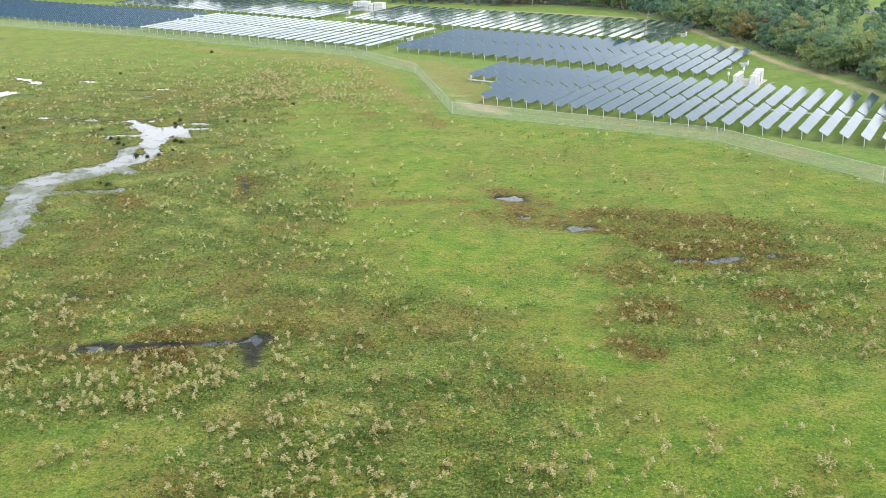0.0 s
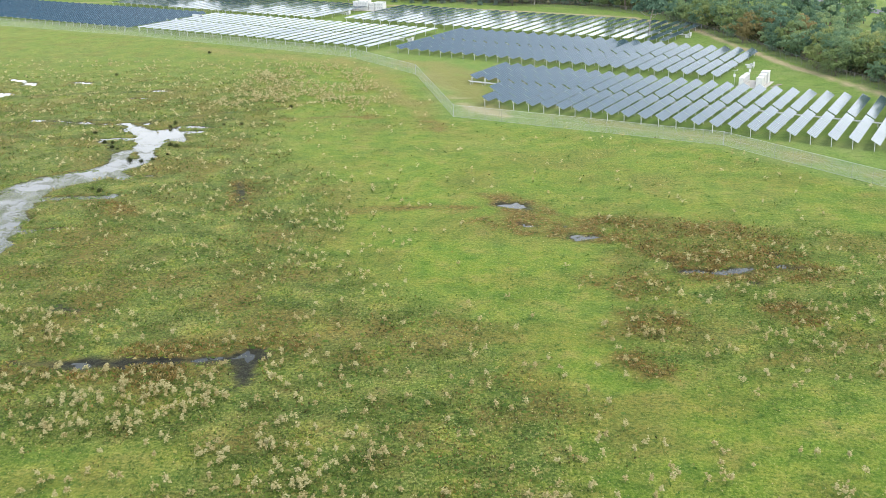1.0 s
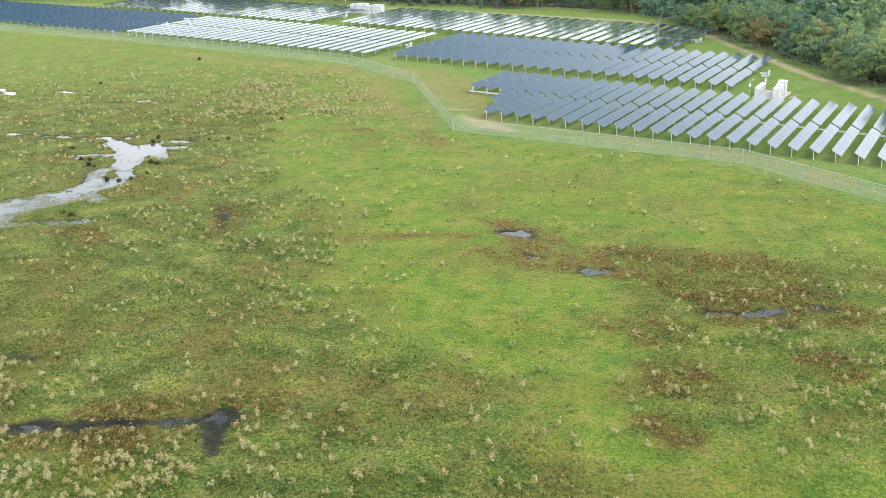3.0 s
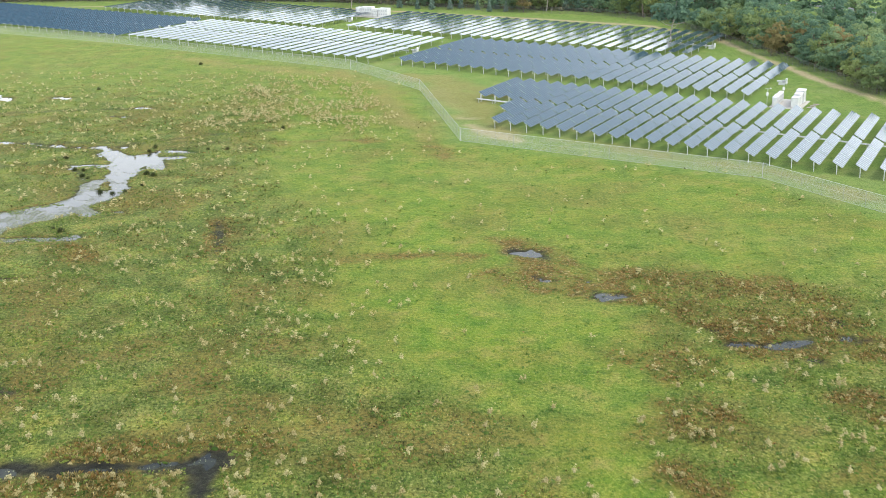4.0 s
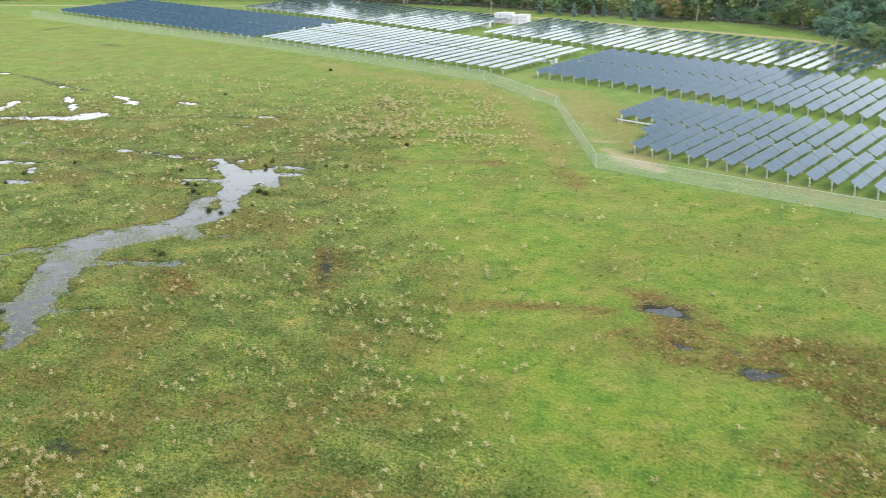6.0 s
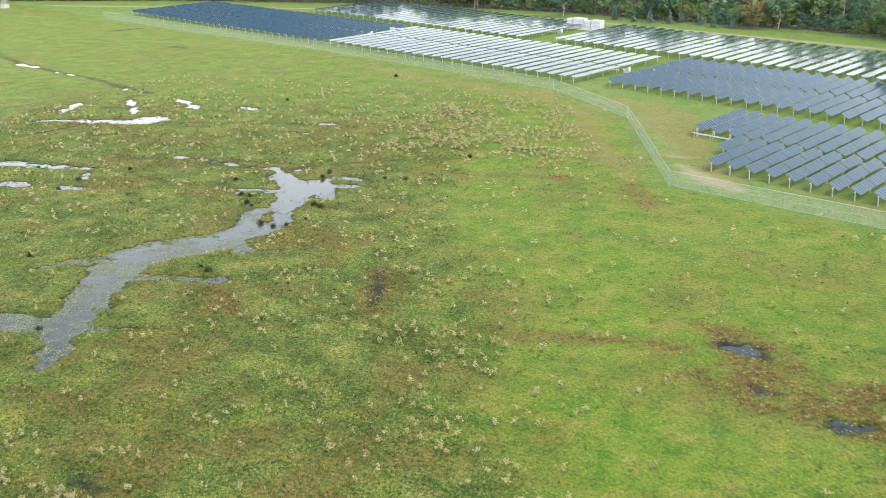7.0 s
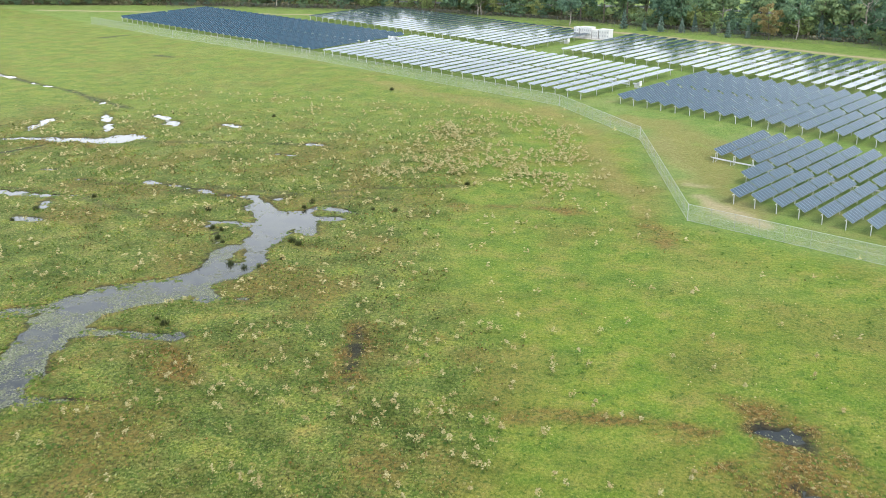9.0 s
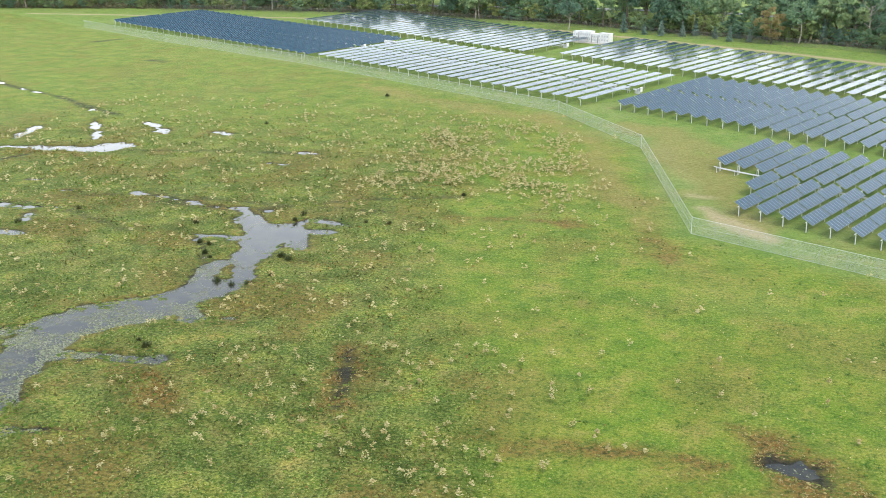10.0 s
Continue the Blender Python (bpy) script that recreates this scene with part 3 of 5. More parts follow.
def axis(lo, hi, pitch, mid_lo, mid_hi, coarse, out_lo, out_hi):
    """Fine spacing between lo and hi, coarser to mid_lo and mid_hi, growing outwards to the ends."""
    line = [*np.arange(mid_lo, lo - coarse / 2, coarse), *np.arange(lo, hi + pitch / 2, pitch), *np.arange(hi + coarse, mid_hi + coarse / 2, coarse)]
    left, right = [], []
    s, a = coarse, line[0]
    while a > out_lo:
        s *= 1.3
        a -= s
        left.append(a)
    s, a = coarse, line[-1]
    while a < out_hi:
        s *= 1.3
        a += s
        right.append(a)
    return np.array(left[::-1] + line + right)


def build_ground():
    xs, ys = axis(-236, 62, 0.85, -420, 106, 2.2, -3500, 3500), axis(58, 308, 0.78, 40, 482, 1.6, -3000, 4500)
    gx, gy = np.meshgrid(xs, ys)
    z, d = land(gx, gy)
    nx, ny = len(xs), len(ys)
    i = np.arange((ny - 1) * nx).reshape(ny - 1, nx)[:, :-1].ravel()
    faces = np.stack([i, i + 1, i + nx + 1, i + nx], 1)
    me = arrays_mesh("ground", np.stack([gx.ravel(), gy.ravel(), z.ravel()], 1), faces, GROUND)
    me.polygons.foreach_set("use_smooth", np.ones(len(faces), dtype=bool))
    x, y, d = gx.ravel(), gy.ravel(), d.ravel()
    inn = inside_fence(x, y)
    lush = lushness(x, y)
    lush = np.maximum(lush, 0.65 * step(215, 290, y + 14 * vnoise(x, y, 25, 24, 2)))
    rust = rusty(x, y)
    rust = np.maximum(rust, 0.75 * step(2.0, 0.2, d) * step(-0.25, 0.35, vnoise(x, y, 9, 33, 2)))
    rust = np.maximum(rust, 0.62 * step(0.0, 0.42, vnoise(x, y, 8, 34, 4)) * (1 - 0.75 * lush))
    rust *= step(2, -2, inn)
    mud = step(0.35, -0.1, d)
    for b in MUDS:
        mud = np.maximum(mud, 1.0 * step(0.7, -0.7, near_line(x, y, b) + 1.3 * vnoise(x, y, 1.6, 35, 2)))
    for k, r in enumerate(RILLS):
        mud = np.maximum(mud, (0.9 if k == 1 else 0.5) * step(0.9, -0.3, near_line(x, y, [(a, b, 0.5) for a, b in r]) + 1.0 * vnoise(x, y, 3, 37, 3)))
    sand = step(0.9, -0.9, near_line(x, y, TRACK) + 1.4 * vnoise(x, y, 4, 41, 3))
    for b in SANDS:
        sand = np.maximum(sand, 0.85 * step(1.6, -1.0, near_line(x, y, b) + 1.3 * vnoise(x, y, 3, 42, 3)))
    scuff = np.zeros(len(x))
    for b in SCUFFS:
        scuff = np.maximum(scuff, 0.55 * step(3.0, -3.0, near_line(x, y, b) + 4.5 * vnoise(x, y, 7, 47, 4)))
    strip = step(0, 1.0, inn) * step(7.5, 5.0, inn + 1.2 * vnoise(x, y, 6, 43, 2))
    sand = np.maximum(sand, 0.12 * strip * step(-0.5, 0.5, vnoise(x, y, 12, 44, 3)))
    sand = np.maximum(sand, 0.16 * step(-4.5, -0.5, inn) * step(1.0, 0.0, inn) * step(-0.4, 0.4, vnoise(x, y, 14, 45, 3)))
    sand = np.maximum(sand, 0.15 * step(0.1, 0.5, vnoise(x, y, 16, 46, 4)) * step(0, 4, inn))
    mown = step(-6, 1.0, inn)
    for name, v in (("lush", lush), ("rust", rust), ("mud", mud), ("sand", sand), ("mown", mown), ("scuff", scuff)):
        a = me.attributes.new(name, "FLOAT", "POINT")
        a.data.foreach_set("value", v.astype(np.float32))
    thing("ground", Matrix(), "flat green pasture with weedy, rusty and muddy patches", "ground", kind="structure", data=me)


def build_water():
    """One sheet of standing water under the pasture; it shows where the ground dips below it."""
    xs, ys = np.linspace(-260, 70, 67), np.linspace(70, 320, 51)
    gx, gy = np.meshgrid(xs, ys)
    nx, ny = len(xs), len(ys)
    i = np.arange((ny - 1) * nx).reshape(ny - 1, nx)[:, :-1].ravel()
    v = np.stack([gx.ravel(), gy.ravel(), np.full(gx.size, WATER_LEVEL)], 1)
    me = arrays_mesh("water", v, np.stack([i, i + 1, i + nx + 1, i + nx], 1), WATER)
    a = me.attributes.new("scum", "FLOAT", "POINT")
    wx, wy = v[:, 0], v[:, 1]
    a.data.foreach_set("value", (step(206, 176, wy) * step(-66, -74, wx)).astype(np.float32))
    thing("water", Matrix(), "still shallow pond water reflecting a pale sky", "water", kind="structure", data=me)


build_ground()
build_water()


# ---- fence ----
def build_fence():
    post = Geo(); post.tube([(0, 0, -0.3), (0, 0, 2.66)], [0.024, 0.024], 6)
    post_me = post.mesh("post", POST)
    stout = Geo(); stout.tube([(0, 0, -0.3), (0, 0, 2.72)], [0.06, 0.06], 8)
    stout_me = stout.mesh("corner_post", RAIL)
    for (ax, ay), (bx, by) in zip(FENCE, FENCE[1:]):
        run = math.hypot(bx - ax, by - ay)
        ob = thing("chain_link_fence", pose(ax, ay, 0, 0, 0, math.degrees(math.atan2(by - ay, bx - ax))),
                   "galvanised chain-link fence with steel posts round the solar field", "fence", "runs of the boundary fence")
        for name, z, r in (("top_rail", 2.6, 0.022), ("middle_rail", 1.32, 0.009), ("bottom_wire", 0.08, 0.012)):
            g = Geo(); g.tube([(0, 0, z), (run, 0, z)], [r, r], 5)
            part(name, g.mesh(name, GALV), ob)
        g = Geo(); g.face((0, 0.045, 0.03), (run, 0.045, 0.03), (run, 0.045, 2.6), (0, 0.045, 2.6))
        part("wire_mesh", g.mesh("wire_mesh", FABRIC), ob)
        part("corner_post", stout_me, ob)
        k = max(1, round(run / 4.0))
        for j in range(1, k):
            part("post", post_me, ob, m=pose(run * j / k, 0, 0))


build_fence()


# ---- solar trackers ----
HALF, SECTION, CHORD, AXLE = 21.0, 6.92, 1.98, 1.62


def section_mesh(name, tilt, count, length, seed=1):
    """Framed modules side by side on the axle, tipped towards +x."""
    g = Geo()
    rg = random.Random(seed)
    rest = Matrix.Translation((0, 0, AXLE)) @ Matrix.Rotation(radians(tilt), 4, "Y")
    w = length / count
    for k in range(count):
        y0, y1 = -length / 2 + k * w + 0.024, -length / 2 + (k + 1) * w - 0.024
        # each module is clamped a hair out of true
        turn = rest @ Matrix.Rotation(radians(rg.gauss(0, 0.14)), 4, "Y") @ Matrix.Translation((0, (y0 + y1) / 2, 0.1)) @ Matrix.Rotation(radians(rg.gauss(0, 0.18)), 4, "X") @ Matrix.Translation((0, -(y0 + y1) / 2, -0.1))
        g.box(-CHORD / 2, y0, 0.09, CHORD / 2, y1, 0.13, 1, turn)
        e = 0.024
        g.face(*[turn @ Vector(p) for p in ((-CHORD / 2 + e, y0 + e, 0.134), (CHORD / 2 - e, y0 + e, 0.134), (CHORD / 2 - e, y1 - e, 0.134), (-CHORD / 2 + e, y1 - e, 0.134))])
    for x in (-0.55, 0.55):
        g.box(x - 0.03, -length / 2, 0.03, x + 0.03, length / 2, 0.07, 1, rest)
    return g.mesh(name, GLASS, ALU)


TILT = 30
SECTIONS = {t: [section_mesh("panel_section", t, 7, SECTION - 0.2, s) for s in range(6)] for t in (6, TILT)}
SHORTS = {t: section_mesh("panel_section", t, 5, 4.9) for t in (TILT,)}
_g = Geo(); _g.tube([(0, -HALF / 2 - 0.35, AXLE), (0, HALF / 2 + 0.5, AXLE)], [0.065, 0.065], 6)
TUBE = _g.mesh("torque_tube", GALV)
_g = Geo(); _g.tube([(0, -5.2, AXLE), (0, 5.4, AXLE)], [0.065, 0.065], 6)
TUBE_SHORT = _g.mesh("torque_tube", GALV)
_g = Geo()
for _z0, _z1 in ((-0.4, AXLE - 0.14),):
    _prof = [(-0.055, -0.05), (0.055, -0.05), (0.055, -0.038), (0.007, -0.038), (0.007, 0.038), (0.055, 0.038), (0.055, 0.05), (-0.055, 0.05), (-0.055, 0.038), (-0.007, 0.038), (-0.007, -0.038), (-0.055, -0.038)]
    _g.v += [(a, b, _z0) for a, b in _prof] + [(a, b, _z1) for a, b in _prof]
    for _i in range(12):
        _g.f.append((_i, (_i + 1) % 12, 12 + (_i + 1) % 12, 12 + _i)); _g.m.append(0)
PILE = _g.mesh("post", GALV)
_g = Geo()
_g.tube([(0, 0, 0.55), (0, 0, AXLE - 0.2), (0, 0, AXLE - 0.1), (0, 0, AXLE + 0.1)], [0.05, 0.05, 0.075, 0.075], 6)
ARM = _g.mesh("drive_arm", GALV)


def tracker(u, v, tilt, halves, label, group):
    """One row: v is where the front half begins; halves are full, short or missing."""
    x, y = field(u, v)
    ob = thing("solar_tracker", pose(x, y, 0, 0, 0, -22.1), label, "solar panel", group)
    for n, kind in enumerate(halves):
        if kind == "none":
            continue
        mid = HALF / 2 + n * (HALF + 0.6)
        if kind == "short":
            mid = HALF - 4.95
            part("torque_tube", TUBE_SHORT, ob, m=pose(0, mid, 0))
            for j in (-1, 1):
                part("panel_section", SHORTS[tilt], ob, m=pose(0, mid + j * 2.52, 0))
                part("post", PILE, ob, m=pose(0, mid + j * 4.3, 0))
            continue
        part("torque_tube", TUBE, ob, m=pose(0, mid, 0))
        for j in (-1, 0, 1):
            part("panel_section", SECTIONS[tilt][3 * n + j + 1], ob, m=pose(0, mid + j * (SECTION + 0.05), 0))
        for j in (-1.47, -0.5, 0.5, 1.47):
            part("post", PILE, ob, m=pose(0, mid + j * (SECTION + 0.05), 0))
    part("drive_arm", ARM, ob, m=pose(0, HALF + 0.3, 0))
    return ob


def block(group, u0, pitch, count, v0, slope, tilt, label, special=None, wobble=0.0):
    special = special or {}
    first = {}
    for k in range(count):
        halves = special.get(k, ("full", "full"))
        u = u0 + pitch * k
        v = v0 + slope * (u - u0)
        if halves in first:
            x, y = field(u, v)
            copy_thing(first[halves], pose(x, y, 0, 0, rng.normal(0, wobble), -22.1))
        else:
            first[halves] = tracker(u, v, tilt, halves, label, group)
    # the drive line that turns all rows of the block
    ua, ub = u0 - 0.6, u0 + pitch * (count - 1) + 0.6
    (ax, ay), (bx, by) = field(ua, v0 + slope * (ua - u0) + HALF + 0.3), field(ub, v0 + slope * (ub - u0) + HALF + 0.3)
    run = math.hypot(bx - ax, by - ay)
    line = thing("drive_line", pose(ax, ay, 0, 0, 0, math.degrees(math.atan2(by - ay, bx - ax))), "galvanised steel drive line linking the tracker rows", "drive shaft", "drive lines of the solar field")
    for name, yy, zz, r in (("drive_shaft", 0.0, 0.62, 0.10), ("cable_tray", -0.75, 0.95, 0.06)):
        g = Geo(); g.tube([(0, yy, zz), (run, yy, zz)], [r, r], 6)
        part(name, g.mesh(name, GALV), line)
    g = Geo(); g.tube([(0, -0.8, -0.3), (0, -0.8, 0.9), (0, 0.0, 0.75), (0, 0.05, -0.3)], [0.055, 0.055, 0.055, 0.055], 5)
    stand = g.mesh("stand", GALV)
    for k in range(count):
        part("stand", stand, line, m=pose(run * (k + 0.5) / count - 1.2, 0, 0))


BLUE = "row of dark blue solar panels on a tilted steel tracker"
FLAT = "row of dark solar panels lying flat on a steel tracker"
block("front solar trackers", -116.5, 3.76, 31, 205.6, -0.118, TILT, BLUE, {0: ("none", "full"), 1: ("none", "full"), 2: ("none", "full"), 3: ("short", "full")}, 0.8)
block("middle solar trackers", -159.5, 3.86, 26, 262.6, -0.125, TILT, BLUE, None, 0.8)
block("flat solar trackers by the bend", -271.8, 4.08, 26, 273.0, -0.112, 6, FLAT, None, 0.5)
block("far dark solar trackers", -404.5, 4.18, 31, 287.0, -0.108, TILT, BLUE, None, 0.5)
block("rear flat solar trackers", -345.2, 4.17, 29, 333.0, -0.15, 6, FLAT, None, 0.7)
block("flat solar trackers by the wood", -214.3, 3.95, 32, 317.6, -0.14, 6, FLAT, None, 0.9)


# ---- trees ----
def ball_points(n, r, rg, flat=0.8):
    p = rg.normal(size=(n, 3))
    p /= np.linalg.norm(p, axis=1)[:, None]
    return p * (r * rg.uniform(0.45, 1.0, n) ** 0.5)[:, None] * np.array([1, 1, flat])


def clump_points(n, r, rg, flat=0.8):
    """Leaves on the rind of a clump, mostly above, and the way that each faces."""
    p = rg.normal(size=(n, 3))
    p /= np.linalg.norm(p, axis=1)[:, None]
    p[:, 2] = np.where(p[:, 2] < -0.25, -p[:, 2], p[:, 2])
    return p * (r * rg.uniform(0.68, 1.08, n))[:, None] * np.array([1, 1, flat]), p


def leaf_cards(centres, size, rg, faces=None):
    """A small bent leaf clump at each point, turned at random or roughly the way given."""
    n = len(centres)
    if faces is None:
        a = rg.normal(size=(n, 3)); a /= np.linalg.norm(a, axis=1)[:, None]
        b = np.cross(a, rg.normal(size=(n, 3))); b /= np.linalg.norm(b, axis=1)[:, None]
    else:
        k = faces + rg.normal(0, 0.42, (n, 3)); k /= np.linalg.norm(k, axis=1)[:, None]
        a = np.cross(k, rg.normal(size=(n, 3))); a /= np.linalg.norm(a, axis=1)[:, None]
        b = np.cross(k, a)
    s = (size * rg.uniform(0.6, 1.4, n))[:, None]
    c = np.cross(a, b)
    v = np.stack([centres - a * s, centres + b * s * 0.6 + c * s * 0.2, centres + a * s, centres - b * s * 0.6 + c * s * 0.2], 1)
    return v.reshape(-1, 3), np.arange(n * 4).reshape(n, 4)


def tree_protos(seed, height, spread, trunk_r, leaves, leaf, leaf_mat, bark, lean=0.05, low=0.14):
    rg = np.random.default_rng(seed)
    g = Geo()
    tip = np.array([rg.normal(0, lean) * height, rg.normal(0, lean) * height, height * 0.8])
    pts = [tuple(tip * t + np.array([rg.normal(0, 0.02) * height * (0 < t < 1), 0, 0])) for t in (0, 0.3, 0.6, 1.0)]
    pts[0] = (0, 0, -0.3)
    g.tube(pts, [trunk_r * 0.8, trunk_r * 0.6, trunk_r * 0.42, trunk_r * 0.12], 6)
    blobs = []
    for k in range(12):
        t = low + (0.95 - low) * (k + 0.5) / 12
        ang = k * 2.4 + rg.uniform(-0.5, 0.5)
        reach = spread * (0.25 + 0.75 * math.sin(math.pi * min(1, (1 - t) * 0.95 + 0.15))) * rg.uniform(0.6, 1.05)
        base = tip * (t * 0.9)
        end = base + np.array([math.cos(ang) * reach, math.sin(ang) * reach, height * rg.uniform(0.04, 0.16)])
        mid = (base + end) / 2 + np.array([0, 0, -0.04 * height])
        g.tube([tuple(base), tuple(mid), tuple(end)], [trunk_r * 0.35 * (1.1 - t * 0.6), trunk_r * 0.22, trunk_r * 0.06], 4)
        blobs.append((end, spread * rg.uniform(0.20, 0.34)))
        blobs.append((mid + np.array([0, 0, 0.09 * height]), spread * rg.uniform(0.20, 0.32)))
        for j in range(2):
            off = rg.normal(0, 0.19, 3) * spread
            blobs.append((end * 0.85 + mid * 0.15 + off * np.array([1, 1, 0.8]), spread * rg.uniform(0.11, 0.21)))
    blobs.append((tip + np.array([0, 0, height * 0.08]), spread * 0.3))
    blobs.append((tip + np.array([0.15 * spread, -0.1 * spread, height * 0.14]), spread * 0.18))
    weight = np.array([r * r for c, r in blobs])
    counts = np.maximum(10, leaves * weight / weight.sum()).astype(int)
    spots = [clump_points(n, r, rg, 0.8) for n, (c, r) in zip(counts, blobs)]
    cen = np.concatenate([c + p for (p, w), (c, r) in zip(spots, blobs)])
    out = np.concatenate([w for p, w in spots])
    keep = cen[:, 2] > 0.4
    v, f = leaf_cards(cen[keep], leaf, rg, out[keep])
    return g.mesh("trunk", bark), arrays_mesh("crown", v, f, leaf_mat)


def conifer_protos(seed, height, spread):
    rg = np.random.default_rng(seed)
    g = Geo(); g.tube([(0, 0, -0.2), (0, 0, height)], [0.12, 0.02], 6)
    n = 900
    t = rg.uniform(0.05, 1, n)
    r = spread * (1 - t) * np.sqrt(rg.uniform(0.2, 1, n)) * (0.75 + 0.25 * np.sin(t * 40)) + 0.05
    ang = rg.uniform(0, 2 * math.pi, n)
    v, f = leaf_cards(np.stack([r * np.cos(ang), r * np.sin(ang), t * height], 1), 0.24, rg)
    return g.mesh("trunk", BARK), arrays_mesh("crown", v, f, LEAF_BLUE)


TREES = {
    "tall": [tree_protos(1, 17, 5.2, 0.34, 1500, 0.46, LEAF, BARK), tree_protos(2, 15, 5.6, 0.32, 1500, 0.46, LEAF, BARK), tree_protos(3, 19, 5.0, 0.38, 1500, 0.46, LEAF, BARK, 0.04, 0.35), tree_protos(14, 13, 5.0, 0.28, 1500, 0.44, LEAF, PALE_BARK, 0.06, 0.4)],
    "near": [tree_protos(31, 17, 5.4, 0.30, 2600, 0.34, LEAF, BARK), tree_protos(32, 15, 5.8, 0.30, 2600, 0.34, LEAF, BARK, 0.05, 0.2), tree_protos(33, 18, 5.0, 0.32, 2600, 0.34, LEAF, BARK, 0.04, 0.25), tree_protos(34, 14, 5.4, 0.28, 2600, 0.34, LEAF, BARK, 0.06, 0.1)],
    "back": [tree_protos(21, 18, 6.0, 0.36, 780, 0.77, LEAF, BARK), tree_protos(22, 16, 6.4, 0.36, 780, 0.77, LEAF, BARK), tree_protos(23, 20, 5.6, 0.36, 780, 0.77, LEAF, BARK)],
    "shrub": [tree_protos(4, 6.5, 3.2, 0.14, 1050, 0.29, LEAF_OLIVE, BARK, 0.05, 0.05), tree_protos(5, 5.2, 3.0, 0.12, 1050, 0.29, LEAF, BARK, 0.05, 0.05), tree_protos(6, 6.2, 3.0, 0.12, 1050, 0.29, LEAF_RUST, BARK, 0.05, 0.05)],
    "conifer": [conifer_protos(7, 5.0, 1.5), conifer_protos(8, 4.0, 1.3)],
}
ROOT = {}


def plant(kind, n, x, y, turn, size, label, category, group):
    key = (kind, n, label)
    m = pose(x, y, 0, 0, 0, turn)
    if key not in ROOT:
        trunk, crown = TREES[kind][n]
        ROOT[key] = thing("tree" if kind != "shrub" else "shrub", m, label, category, group)
        part("trunk", trunk, ROOT[key])
        part("crown", crown, ROOT[key])
        ob = ROOT[key]
    else:
        ob = copy_thing(ROOT[key], m)
    ob.scale = (size, size, size * random.uniform(0.9, 1.12))
    return ob


def wood_edge(t):
    """The line of the wood, from the far end to where it passes the trackers."""
    pts = [(-410, 455), (-351, 462), (-276, 476), (-173, 478), (-96, 460), (-52, 440), (9, 418), (33, 392), (45, 352), (58, 308), (68, 268), (80, 236), (110, 160)]
    lens = [math.hypot(b[0] - a[0], b[1] - a[1]) for a, b in zip(pts, pts[1:])]
    s = t * sum(lens)
    for (a, b), l in zip(zip(pts, pts[1:]), lens):
        if s <= l or b == pts[-1]:
            f = s / l
            nx, ny = (b[1] - a[1]) / l, -(b[0] - a[0]) / l
            return a[0] + f * (b[0] - a[0]), a[1] + f * (b[1] - a[1]), -nx, -ny
        s -= l


random.seed(5)
for rank, (depth, count) in enumerate(((4, 80), (12, 74), (24, 70), (38, 64), (54, 60))):
    for k in range(count):
        x, y, nx, ny = wood_edge(min(0.999, (k + random.uniform(0.1, 0.9)) / count))
        dd = depth + random.uniform(-4, 4)
        sc = 0.62 if x > 38 else 1.0
        # two gaps of low growth through which the road's rail shows
        if min(abs(x + nx * dd + 36) - 9, abs(x + nx * dd + 88) - 7) < 0 and rank > 0:
            sc = 0.34
        near = x > 26 and rank < 3
        plant("near" if near else "tall" if rank < 2 else "back", random.choice((0, 1, 2, 3) if near or rank < 2 else (0, 1, 2)), x + nx * dd, y + ny * dd, random.uniform(0, 360), random.uniform(0.85, 1.3) * sc, "broad-leaved tree at the edge of the wood", "tree", "trees of the wood")
for k in range(170):
    x, y, nx, ny = wood_edge(min(0.999, (k + random.uniform(0.1, 0.9)) / 170))
    right = x > 30
    dd = random.uniform(-3.2 if right else 0, 7)
    n = random.choice((0, 0, 0, 1, 1, 1, 2, 0, 1) if right else (1, 1, 0))
    label = ("olive green shrub at the edge of the wood", "dark green shrub at the edge of the wood", "shrub with rusty autumn leaves at the wood's edge")[n]
    plant("shrub", n, x + nx * dd, y + ny * dd, random.uniform(0, 360), random.uniform(0.7, 1.25) * (1.1 if right else 1.0), label, "shrub", "shrubs of the wood's edge")

random.seed(9)
for k in range(56):
    x, y, nx, ny = wood_edge(0.70 + 0.27 * (k + random.uniform(0.1, 0.9)) / 56)
    dd = random.uniform(1, 13)
    n = random.choice((0, 0, 0, 2, 1, 1, 1, 1, 2))
    label = ("olive green shrub at the edge of the wood", "dark green shrub at the edge of the wood", "shrub with rusty autumn leaves at the wood's edge")[n]
    plant("shrub", n, x + nx * dd, y + ny * dd, random.uniform(0, 360), random.uniform(1.0, 1.7), label, "shrub", "shrubs of the wood's edge")

for x, y, n, s in ((26.4, 339, 3, 1.25), (-134.6, 466, 3, 1.1), (-92.3, 443, 3, 0.95), (-13.3, 425, 3, 1.1), (3, 427, 3, 1.15), (-28, 427, 0, 0.55)):
    plant("tall", n, x, y, random.uniform(0, 360), s, "tall tree with a pale trunk before the wood", "tree", "trees before the wood")
TREES["turning"] = [tree_protos(41, 11, 4.2, 0.2, 1800, 0.34, LEAF_RUST, BARK, 0.05, 0.1)]
plant("turning", 0, -21.7, 422.4, 40, 1.0, "broad-leaved tree turning rusty before the wood", "tree", "trees before the wood")


